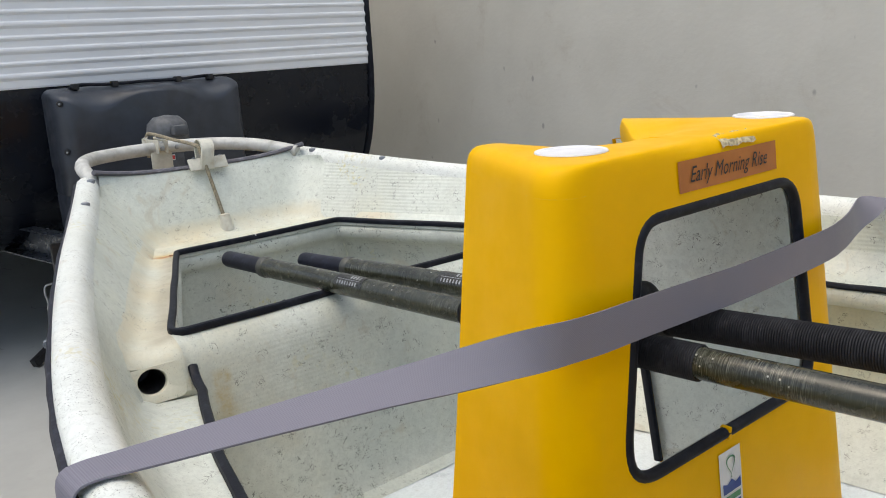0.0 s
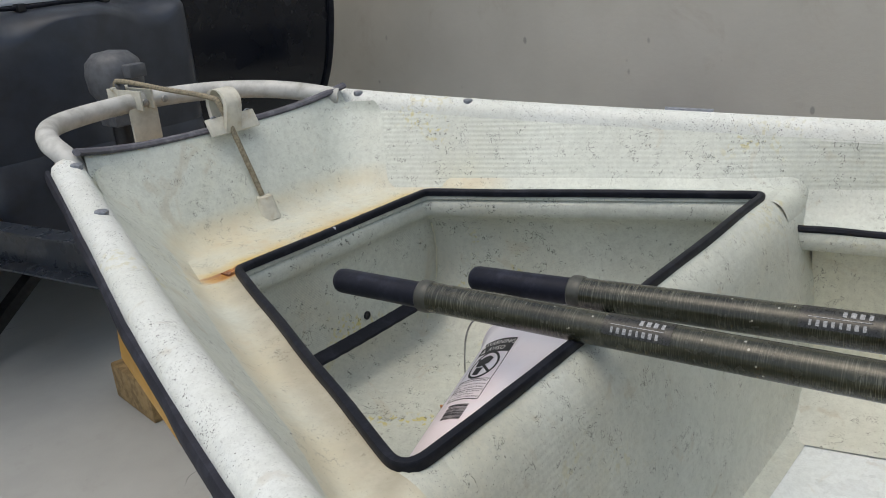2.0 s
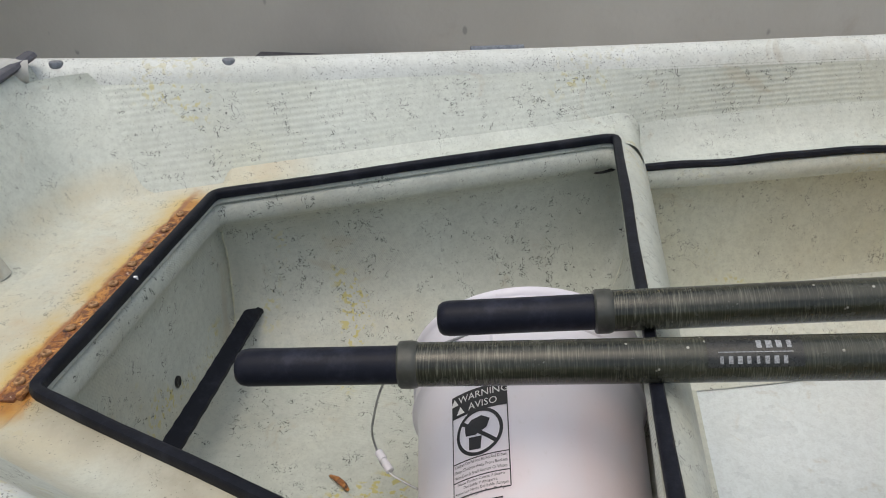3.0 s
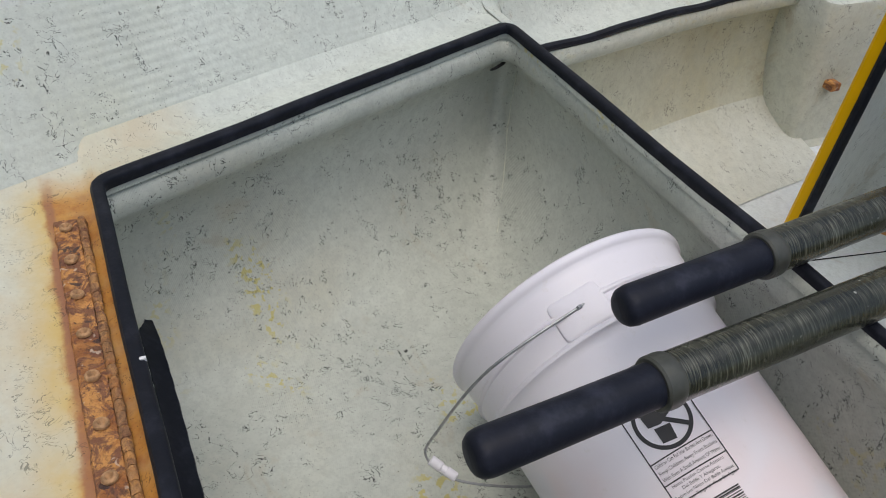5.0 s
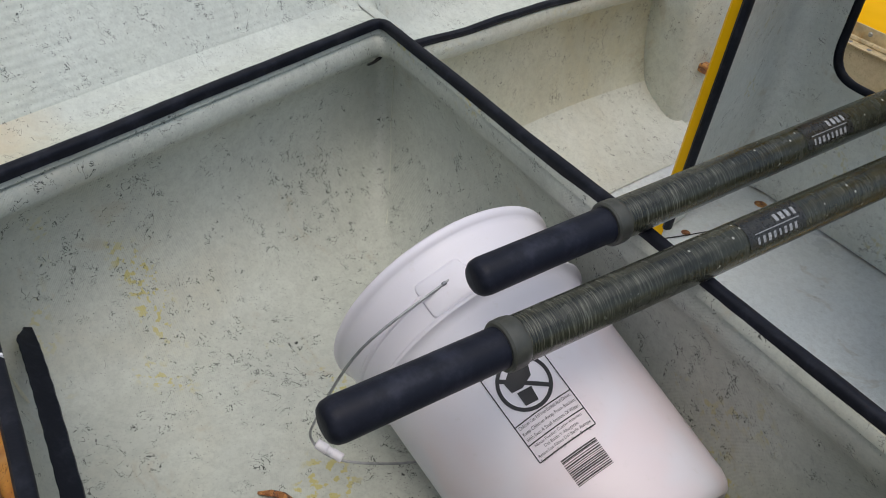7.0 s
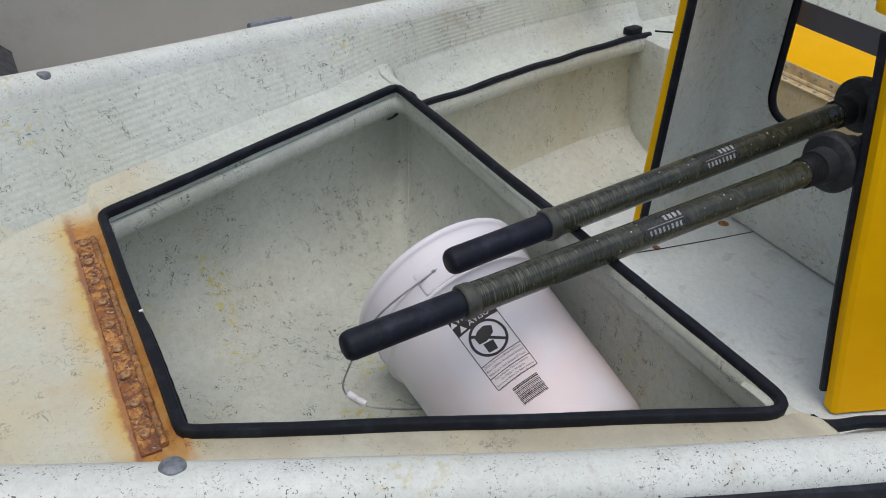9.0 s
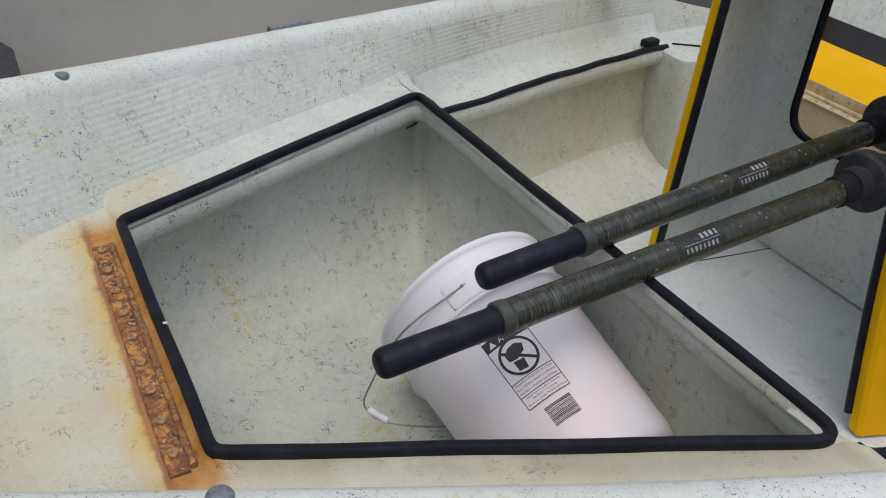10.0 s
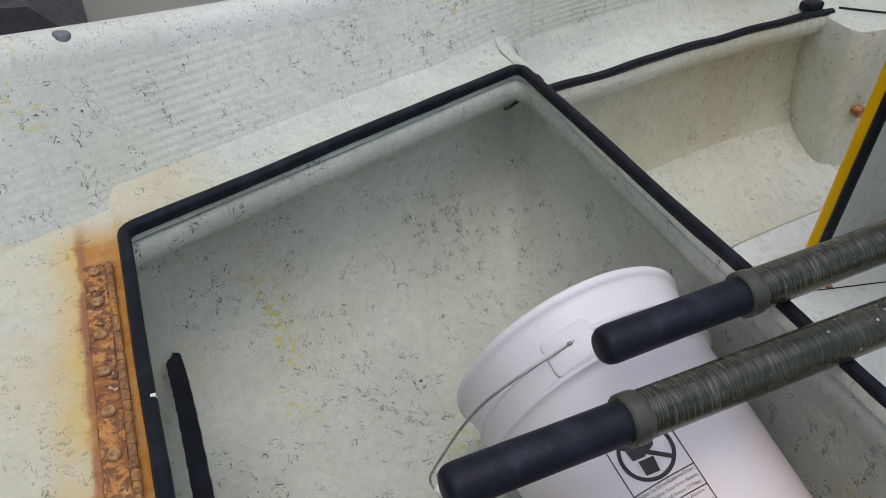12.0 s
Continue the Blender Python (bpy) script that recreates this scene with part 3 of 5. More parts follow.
for y, z in SHELF[:8]:
    b = foot(y)
    rows.append([(-x, y, h) for x, h in ((0.5405, z), (0.556, z), (b - 0.034, z), (b - 0.012, z + 0.003), (half_in(y, DECK + 0.014) - 0.0035, z + 0.013), (half_in(y, DECK + 0.034) + 0.0005, z + 0.034))])
loft(bm, rows)
part("deck_end", bm, M_deck, boat)
bm = bmesh.new()
rows = []
for y, z in ((0.0, 0.7222), (-0.010, 0.7218), (-0.020, 0.7200), (-0.029, 0.7160), (-0.036, 0.7095), (-0.042, 0.7000), (-0.046, 0.688), (-0.049, 0.672), (-0.050, 0.650)):
    b = half_in(y, z)
    rows.append([(0.484, y, z - 0.0005), (0.52, y, z), (b - 0.022, y, z), (b - 0.010, y, z + 0.002), (b - 0.003, y, z + 0.007), (half_in(y, z + 0.016) + 0.001, y, z + 0.016)])
loft(bm, rows)
part("deck_end", bm, M_deck, boat)

# rounded aft edge of the deck, bulkhead and curve into the floor
bm = bmesh.new()
prof = EDGE + [(-0.076, 0.54), (-0.09, 0.40), (-0.097, 0.358), (-0.112, 0.337), (-0.145, 0.3315)]
rows = []
for t in steps(-1, 1, 40):
    low = t < -0.75
    rows.append([(t * (0.608 if z > 0.63 else 0.592 if z > 0.5 else 0.575), min(y, -0.056) if low else y, (min(z, 0.655) if low else z) + 0.0010 * math.sin(9 * t + 3 * z)) for y, z in prof])
loft(bm, rows)
part("bulkhead", bm, M_bulk, boat, "off-white stained locker bulkhead")

# transom wall inside, its worn grey top edge
bm = bmesh.new()
rows = []
for t in steps(-1, 1, 24):
    top = 0.893 + 0.018 * abs(t) ** 3
    pr = [(0.730, 0.7100), (0.760, 0.7125), (0.780, 0.7180), (0.794, 0.7280), (0.806, 0.742), (0.822, 0.775), (0.845, 0.82), (0.872, 0.868), (0.884, top - 0.006), (0.890, top), (0.905, top + 0.002), (0.918, top - 0.008), (0.92, top - 0.06), (0.90, 0.60), (0.86, 0.40)]
    rows.append([(t * (half_outer(min(y, 0.9)) - 0.060 - 0.8 * max(0, 0.865 - z)), y, z) for y, z in pr])
loft(bm, rows)
part("transom", bm, M_deck, boat)
for s in (-1, 1):
    bm = bmesh.new()
    rows = []
    for z in [0.711, 0.716, 0.722, 0.730] + steps(0.738, 0.886, 11):
        y = float(np.interp(z, [0.710, 0.7125, 0.718, 0.728, 0.742, 0.775, 0.82, 0.868, 0.887], [0.730, 0.760, 0.780, 0.794, 0.806, 0.822, 0.845, 0.872, 0.884]))
        c = Vector((half_in(y, z), y))
        a, b = Vector((c.x - 0.062, y - 0.0001)), Vector((half_in(y - 0.075, z) - 0.0001, y - 0.075))
        rows.append([(s * q.x, q.y, z) for q in ((1 - t) ** 2 * a + 2 * t * (1 - t) * c + t * t * b for t in steps(0, 1, 8))])
    loft(bm, rows)
    part("transom_corner", bm, M_deck, boat)
bm = bmesh.new()
path = []
for t in steps(-1, 1, 20):
    path.append((t * 0.318, 0.897 - 0.012 * abs(t) ** 4, 0.8945 + 0.024 * abs(t) ** 3))
tube(bm, path, 0.0125, 8, flat=0.55)
part("transom_edging", bm, M_bargrey, boat, "worn grey rubber edging")

# hatch well
def outline(y0, y1, wb, wa, r=0.03):
    pts = round_poly([(-wa, y1), (wa, y1), (wb, y0), (-wb, y0)], r, 6)
    return pts


LEVELS = [  # z, front y, far y, half width at front, half width at far, corner
    (0.726, 0.0, 0.597, 0.494, 0.2385, 0.006), (0.720, 0.003, 0.594, 0.490, 0.236, 0.010), (0.7145, 0.003, 0.594, 0.489, 0.2355, 0.014), (0.7125, -0.001, 0.598, 0.4935, 0.240, 0.016), (0.7105, -0.001, 0.598, 0.4935, 0.240, 0.018),
    (0.7085, 0.0, 0.595, 0.490, 0.237, 0.020), (0.704, 0.0, 0.593, 0.487, 0.2345, 0.022), (0.696, -0.001, 0.592, 0.4855, 0.233, 0.024), (0.686, -0.003, 0.593, 0.486, 0.2335, 0.024), (0.679, -0.006, 0.595, 0.489, 0.2365, 0.024), (0.674, -0.011, 0.600, 0.496, 0.243, 0.023),
    (0.668, -0.017, 0.607, 0.508, 0.254, 0.021), (0.655, -0.022, 0.611, 0.519, 0.263, 0.020), (0.632, -0.027, 0.613, 0.528, 0.271, 0.020),
    (0.600, -0.030, 0.614, 0.534, 0.275, 0.020), (0.550, -0.030, 0.615, 0.534, 0.272, 0.022), (0.500, -0.020, 0.613, 0.512, 0.256, 0.026),
    (0.455, 0.002, 0.610, 0.474, 0.233, 0.034), (0.425, 0.026, 0.602, 0.437, 0.213, 0.045), (0.405, 0.052, 0.590, 0.396, 0.193, 0.055), (0.396, 0.085, 0.57, 0.35, 0.17, 0.06)]
bm = bmesh.new()
rows = []
for z, y0, y1, wb, wa, r in LEVELS:
    rows.append([(p.x, p.y, z + (0.035 * (p.y / 0.6) if z < 0.46 else 0)) for p in outline(y0, y1, wb, wa, r)])
vs = loft(bm, rows, True)
mid = bm.verts.new((0, 0.3, 0.408))
for i in range(len(vs[-1])):
    bm.faces.new((vs[-1][i], vs[-1][(i + 1) % len(vs[-1])], mid))
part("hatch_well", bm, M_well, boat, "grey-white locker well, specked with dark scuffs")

# resin runs down the moulded corners, and a drain plug low on the far wall
for sx, front, shift, r in ((1, True, 0.0, 0.0022), (1, True, -0.030, 0.0012), (-1, True, 0.0, 0.0022), (1, False, 0.0, 0.0020), (-1, False, 0.0, 0.0024)):
    run = []
    for i, (z, y0, y1, wb, wa, rr) in enumerate(LEVELS[12:19]):
        x, y = (wb, y0) if front else (wa, y1)
        d = 0.30 * rr
        run.append((sx * (x - d + shift), y + (d if front and not shift else 0.0015 if front else -d), z + 0.0015 * math.sin(3.1 * i + sx) + (0.035 * (y / 0.6) if z < 0.46 else 0)))
    run = smooth_path(run, 5)
    bm = bmesh.new()
    tube(bm, [(p.x + 0.0008 * math.sin(1.3 * i), p.y, p.z) for i, p in enumerate(run)], [r * (0.75 + 0.3 * math.sin(0.9 * i + sx)) for i in range(len(run))], 8)
    part("resin_run", bm, M_tray, boat, "hardened resin run in the locker corner")
bm = bmesh.new()
spin(bm, [(0.0, 0.0085), (0.003, 0.0085), (0.004, 0.0065), (0.0025, 0.004), (0.0025, 0.0)], 18, Matrix.Translation((0.052, 0.615, 0.524)) @ pose(0, 0, 0, 0, 0, -90))
part("drain_plug", bm, M_black, boat, "small black drain plug")

bm = bmesh.new()
tube(bm, smooth_path([(0.468, 0.034, 0.6735), (0.474, 0.022, 0.6725), (0.481, 0.010, 0.673), (0.488, -0.002, 0.6745)], 5), [0.0010, 0.0018, 0.0022, 0.0016, 0.0026, 0.0019, 0.0028, 0.0020, 0.0030, 0.0022, 0.0030, 0.0024, 0.0032, 0.0026, 0.0020, 0.0010], 7)
part("dirt_clump", bm, M_black, boat, "black dirt packed in the locker corner")

# rusty bolt stain on the well's floor
bm = bmesh.new()
tube(bm, [(-0.026, 0.360, 0.4165), (-0.018, 0.368, 0.4195), (-0.008, 0.380, 0.4195), (0.0, 0.392, 0.417)], [0.002, 0.0045, 0.0045, 0.002], 8, flat=0.5)
part("rusty_screw", bm, M_rust, boat, "small rusted screw head")


def gasket_path(outl, z, wob=0.0012, n=120, seed=1):
    pts = resample(outl, n, True)
    return [(p.x + wob * math.sin(0.21 * i + seed), p.y + wob * math.sin(0.17 * i + 2 * seed), z + 0.8 * wob * math.sin(0.13 * i + seed)) for i, p in enumerate(pts)]


bm = bmesh.new()
ring = [Vector(p) for p in gasket_path(round_poly(HATCH, [0.020, 0.020, 0.016, 0.026], 8), 0.7285, 0.0006, 330)]
rows = []
for i, p in enumerate(ring):
    side = (ring[(i + 1) % 330] - ring[i - 1]).cross(Vector((0, 0, 1))).normalized()
    lump = 1 + 0.05 * noise.noise(p * 14) + 0.03 * noise.noise(p * 45)
    rows.append([p + side * a * lump + Vector((0, 0, h * lump)) for a, h in ((-0.0062, -0.0065), (-0.0070, 0.0), (-0.0066, 0.0040), (-0.0048, 0.0062), (-0.0015, 0.0068), (0.0020, 0.0068), (0.0050, 0.0060), (0.0067, 0.0038), (0.0070, 0.0), (0.0062, -0.0065))])
loft(bm, rows + rows[:1], True)
part("hatch_gasket", bm, M_rubber, boat, "black rubber hatch gasket")
bm = bmesh.new()
block(bm, (-0.0232, 0.5905, 0.730), (-0.0200, 0.5955, 0.7356), 0.0008)
part("gasket_joint", bm, M_cup, boat, "white gap at the gasket joint")

# loose strip of seal that hangs in the well
bm = bmesh.new()
path = smooth_path([(0.271, 0.567, 0.508), (0.23, 0.5645, 0.512), (0.16, 0.563, 0.512), (0.06, 0.563, 0.510), (-0.04, 0.564, 0.508), (-0.13, 0.567, 0.507), (-0.225, 0.572, 0.507)], 10)
rows = []
for i, p in enumerate(path):
    w = 0.023 * min(1.0, 0.30 + 0.09 * i) + 0.0006 * math.sin(2.3 * i)
    lean, n = Vector((0.0, 0.78, 0.62)), Vector((0.0, 0.62, -0.78)) * 0.0022
    lip = 0.0005 * math.sin(1.7 * i)
    rows.append([p - lean * (0.004 + lip), p - lean * lip + n * 1.6, p + lean * 0.009 + n * 0.4, p + lean * w + n * 0.4, p + lean * w - n * 0.4, p + lean * 0.009 - n * 0.4, p - lean * lip - n * 1.6])
loft(bm, rows, True, True, True)
tagged(link("loose_seal", bm, M_rubber), "loose black rubber seal strip fallen into the locker", "seal")

# rusted piano hinge on the deck
hinge = thing("piano_hinge", "badly rusted steel piano hinge screwed to the deck", "hinge", at=(0, 0.6265, deck_z(0.63)))
HX0, HX1 = -0.241, 0.204


def lumps(x, y, k=0.0):
    return noise.noise(Vector((x * 70 + k, y * 90, k))) + 0.5 * noise.noise(Vector((x * 190, y * 220 + k, 3.0)))


bm = bmesh.new()
rows = []
for i in range(150):
    x = HX0 + (HX1 - HX0) * i / 149
    j = 0.0011 * lumps(x, 0.1, 7.0)
    row = [(x, -0.0065, 0.0002)]
    for y in steps(-0.0062, 0.0135, 9):
        flake = 0.0011 * max(0.0, noise.noise(Vector((x * 48, y * 60, 9.0)))) + 0.0007 * lumps(x, y)
        row.append((x, y + (j if y > 0.01 else 0.0), 0.0030 + flake))
    rows.append(row + [(x, 0.0145 + j, 0.0016), (x, 0.0150 + j, 0.0002)])
loft(bm, rows, False, True, True)
part("leaf", bm, M_rust, hinge, "scaling rusted leaf")
random.seed(5)
for k in range(34):
    x0 = HX0 + 0.004 + (HX1 - HX0 - 0.006) * k / 34
    ln = (HX1 - HX0 - 0.006) / 34
    bm = bmesh.new()
    rows = []
    for i in range(6):
        x = x0 + ln * (0.03 + 0.94 * i / 5)
        r = (0.0040 if 0 < i < 5 else 0.0036) + 0.0011 * lumps(x, 0.4, 2.0)
        rows.append([(x, -0.0105 + r * math.cos(t) + 0.0006 * lumps(x, t, 5.0), 0.0040 + r * math.sin(t) + 0.0006 * lumps(x, t, 8.0)) for t in (2 * math.pi * q / 10 for q in range(10))])
    loft(bm, rows, True, True, True)
    part("knuckle", bm, M_rust_pale, hinge)
bm = bmesh.new()
spin(bm, [(0.0, 0.0060), (0.0018, 0.0058), (0.0030, 0.0046), (0.0029, 0.0034), (0.0012, 0.0022), (0.0002, 0.0016), (0.0, 0.0)], 18, pose(0, 0, 0, 0, -90, 0))
screw = part("screw", bm, M_screw, hinge)
screw.location = (0.190, 0.0042, 0.0044)
for i in range(1, 9):
    o = screw.copy()
    scene.collection.objects.link(o)
    o.location = (0.190 - 0.0503 * i, 0.0042 + random.uniform(-0.0005, 0.0005), 0.0044)
    o.rotation_euler = (random.uniform(-0.12, 0.12), random.uniform(-0.12, 0.12), random.uniform(0, 3))

def draw_in(y, s):
    """How far the ledge of the tube side bends inward towards the boss."""
    return min(0.032, 0.045 * math.exp((y + 0.09) / 0.13)) if s < 0 else 0.0


# side ledges with a rolled lip, wall of the tray below, and its seal
for s in (-1, 1):
    bm = bmesh.new()
    rows = []
    for y in steps(-0.064 if s < 0 else -0.046, -0.83, 40):
        r, w = half_rail(y) - draw_in(y, s), half_in(y, 0.70)
        pr = [(half_in(y, 0.735 if s < 0 else 0.716) + 0.001, 0.735 if s < 0 else 0.716), (w - 0.006, 0.70), (w - 0.020, 0.679), (w - 0.042, 0.6665), (r + 0.03, 0.661), (r + 0.008, 0.659), (r - 0.002, 0.655), (r - 0.007, 0.645), (r - 0.006, 0.630), (r + 0.002, 0.620), (r + 0.018, 0.616), (r + 0.036, 0.608)]
        up = math.exp((y + 0.09) / 0.09) if s < 0 else 0.0
        rows.append([(s * x, y, z - (0.022 * up if i > 1 else 0.008 * up)) for i, (x, z) in enumerate(pr)])
    loft(bm, rows)
    part("side_ledge", bm, M_bulk, boat)
    bm = bmesh.new()
    rows = []
    for y in steps(-0.07, -0.83, 30):
        r = half_rail(y)
        pr = [(r + 0.034, 0.62), (r + 0.040, 0.57), (r + 0.038, 0.51), (r + 0.032, 0.455), (r + 0.024, 0.425), (r + 0.012, 0.405)]
        rows.append([(s * x, y, z + 0.004 * math.sin(7 * y)) for x, z in pr])
    loft(bm, rows)
    part("tray_wall", bm, M_tray, boat, "yellow-stained inner tray wall")
    bm = bmesh.new()
    rows = []
    for y in steps(-0.07, -0.83, 30):
        r = half_rail(y)
        pr = [(r + 0.0125, 0.4055), (r - 0.004, 0.391), (r - 0.025, 0.379), (r - 0.055, 0.366), (r - 0.10, 0.352), (r - 0.15, 0.340), (r - 0.20, 0.3325)]
        rows.append([(s * x, y, z + 0.004 * math.sin(7 * y) * min(1, (z - 0.33) / 0.06)) for x, z in pr])
    loft(bm, rows)
    part("tray_cove", bm, M_cove, boat, "scuffed off-white cove down to the floor")
    bm = bmesh.new()
    path = [(s * (half_rail(y) + 0.004 - draw_in(y, s) + 0.0010 * math.sin(31 * y)), y, 0.6615 + (0.023 if s < 0 else 0.0) * math.exp((y + 0.064) / 0.02) + 0.0016 * math.sin(17 * y + s) + 0.001 * math.sin(41 * y)) for y in steps(-0.064 if s < 0 else -0.050, -0.805, 60)]
    tube(bm, path, 0.0085, 8, flat=0.8)
    part("tray_seal", bm, M_rubber, boat, "black rubber seal along the tray")

# rod tube boss in the corner under the deck edge, its face leaning like the bulkhead
def on_boss(p, off):
    z = 0.675 + p.y
    return Vector((-0.569 - p.x, -0.068 - 0.4 * (0.67 - z) + off, z))


base = resample(round_poly([(-0.0565, -0.035), (0.085, -0.035), (0.085, 0.0265), (-0.0565, 0.0245)], [0.017, 0.012, 0.008, 0.007], 6), 64, True)
hole = [Vector((0.0245 * math.cos(a), 0.0200 * math.sin(a))) for a in (math.atan2(p.y, p.x) for p in base)]
bm = bmesh.new()
loft(bm, [[on_boss(p * o, off) for p in src] for src, off, o in ((base, 0.045, 1.0), (base, 0.006, 1.0), (base, 0.0022, 0.99), (base, 0.0, 0.955), (hole, 0.0, 1.07), (hole, 0.0012, 1.02), (hole, 0.004, 1.0), (hole, 0.012, 1.0))], True)
part("rod_tube_boss", bm, M_deck, boat)
bm = bmesh.new()
loft(bm, [[on_boss(p * 0.99, off) for p in hole] for off in (0.008, 0.03, 0.08)], True, False, True)
part("rod_tube", bm, M_black, boat, "dark rod tube")

# cockpit floor
bm = bmesh.new()
rows = []
for y in steps(-0.11, -3.3, 32):
    w = max(0.02, min(0.70, half_outer(y) - 0.17))
    z = max(0.3305, 0.296 + 0.28 * max(0, (-1.8 - y) / 1.7) ** 2)
    rows.append([(w * t, y, z + 0.001 * math.sin(5 * y)) for t in steps(-1, 1, 10)])
loft(bm, rows)
part("cockpit_floor", bm, M_floor, boat, "smooth blue-white painted cockpit floor")
bm = bmesh.new()
tube(bm, [(0.27, -0.46, 0.3318), (0.254, -0.54, 0.3318), (0.228, -0.70, 0.3318), (0.211, -0.821, 0.3318), (0.08, -0.81, 0.3318), (-0.16, -0.80, 0.3318)], 0.0011, 6)
part("panel_seam", bm, M_rubber, boat)
for x, y, r in ((0.273, -0.763, 0.013), (0.262, -0.546, 0.009)):
    bm = bmesh.new()
    spin(bm, [(0.0, r), (0.0016, r * 0.8), (0.002, 0)], 16, Matrix.Translation((x, y, 0.331)) @ pose(0, 0, 0, 0, -90, 0))
    part("rusty_floor_bolt", bm, M_rust, boat)

# lockers beside the rowing bench
for s in (-1, 1):
    bm = bmesh.new()
    rows = []
    for z in [0.32, 0.345, 0.50, 0.64, 0.654, 0.660, 0.6605]:
        inset = {0.345: 0.0, 0.32: -0.02, 0.654: 0.004, 0.660: 0.016, 0.6605: 0.06}.get(z, 0.0)
        lean = 0.05 * (0.66 - z)
        o = [(s * (0.580 + inset), -0.80 - lean + 0.02 - inset), (s * (0.780 - 0.30 * (0.66 - z)), -0.80 - lean + 0.02 - inset), (s * (0.790 - 0.30 * (0.66 - z)), -1.02), (s * (0.580 + inset), -1.02)]
        rows.append([(p.x, p.y, z) for p in round_poly(o, [0.028, 0.03, 0.01, 0.01], 6)])
    loft(bm, rows, True, False, True)
    part("side_locker", bm, M_bulk, boat)
bm = bmesh.new()
block(bm, (0.556, -0.858, 0.474), (0.590, -0.832, 0.492), 0.004)
part("locker_latch", bm, M_rust, boat, "rusty latch stub")
bm = bmesh.new()
tube(bm, smooth_path([(0.69, -0.83, 0.6625), (0.66, -0.87, 0.663), (0.63, -0.92, 0.663), (0.61, -1.0, 0.663)], 5), 0.0022, 6)
part("top_seam", bm, M_rubber, boat)
bm = bmesh.new()
block(bm, (-0.014, -0.023, -0.004), (0.014, 0.023, 0.015), 0.006, Matrix.Translation((0.692, -0.757, 0.668)) @ pose(0, 0, 0, 0, 0, 10))
part("oarlock_stop", bm, M_rubber, boat, "black rubber block on the tray seal")

# rowing bench, its yellow lid with a riveted hinge
bench = thing("rowing_bench", "white rowing bench with a yellow lid and a rust-stained riveted hinge", "bench", at=(0, -1.3, 0.33))
bm = bmesh.new()
block(bm, (-0.66, -0.18, 0.0), (0.66, 0.21, 0.236), 0.012)
part("base", bm, M_benchbase, bench)
bm = bmesh.new()
rows = []
for x in steps(-0.65, 0.65, 12):
    rows.append([(x, 0.176, 0.240), (x, 0.172, 0.262), (x, 0.155, 0.274), (x, 0.0, 0.300), (x, -0.17, 0.31), (x, -0.19, 0.30), (x, -0.19, 0.24)])
loft(bm, rows, False, True, True)
part("lid", bm, M_yellow, bench, "yellow moulded lid")
M_brass = plain("stained_hinge_metal", (0.70, 0.58, 0.36), 0.38, 0.25, 0.3, 40, dirt=(0.58, 0.30, 0.07))
bm = bmesh.new()
block(bm, (-0.64, 0.177, 0.244), (0.64, 0.181, 0.275), 0.001)
block(bm, (-0.64, 0.190, 0.2375), (0.64, 0.216, 0.2405), 0.001)
for i in range(64):
    x = -0.64 + 0.02 * i
    tube(bm, [(x, 0.185, 0.2435), (x + 0.0185, 0.185, 0.2435)], 0.006, 8)
lid_hinge = part("hinge", bm, M_brass, bench, "stained metal piano hinge")
bm = bmesh.new()
spin(bm, [(0.0, 0.0055), (0.0015, 0.0045), (0.002, 0.0)], 10, pose(0, 0, 0, 0, 0, 90))
rivet = part("rivet", bm, M_galv, lid_hinge)
rivet.location = (-0.61, 0.1815, 0.262)
for i in range(1, 26):
    o = rivet.copy()
    scene.collection.objects.link(o)
    o.location = (-0.61 + 0.048 * i, 0.1815, 0.262)
for i in range(26):
    o = rivet.copy()
    scene.collection.objects.link(o)
    o.matrix_local = pose(-0.586 + 0.048 * i, 0.204, 0.2405, 90, 0, 0)
bm = bmesh.new()
spin(bm, [(0.0, 0.05), (0.10, 0.055), (0.103, 0.052), (0.1, 0.048), (0.004, 0.044), (0.004, 0.0)], 24, Matrix.Translation((0.30, -0.13, 0.306)) @ pose(0, 0, 0, 0, -90, 0))
part("cup_holder", bm, M_cup, bench, "white plastic cup holder")

# gunwale bolts
bolt = None
for x, y in ((-0.336, 0.859), (-0.4265, 0.629), (0.336, 0.859), (0.428, 0.62)):
    if bolt is None:
        bm = bmesh.new()
        spin(bm, [(-0.004, 0.0102), (0.002, 0.0106), (0.0042, 0.0094), (0.0052, 0.006), (0.0055, 0)], 20, pose(0, 0, 0, 0, -90, 0))
        bolt = part("gunwale_bolt", bm, M_bolt, boat, "dull round-headed bolt")
        o = bolt
    else:
        o = bolt.copy()
        scene.collection.objects.link(o)
    o.location = (x, y, sheer(y) - (0.0012 if x < 0 else 0.0030))
    o.rotation_euler = (0.1, 0, 0)
bm = bmesh.new()
tube(bm, [(-half_outer(y) - 0.011, y, sheer(y) - 0.036) for y in (-0.09, -0.10)], 0.006, 8)
part("rail_screw", bm, M_bolt, boat)
bm = bmesh.new()
tube(bm, [(half_outer(y) + 0.004, y, sheer(y) - 0.005) for y in steps(0.16, 0.25, 6)], 0.007, 8)
part("rail_fitting", bm, M_bolt, boat)

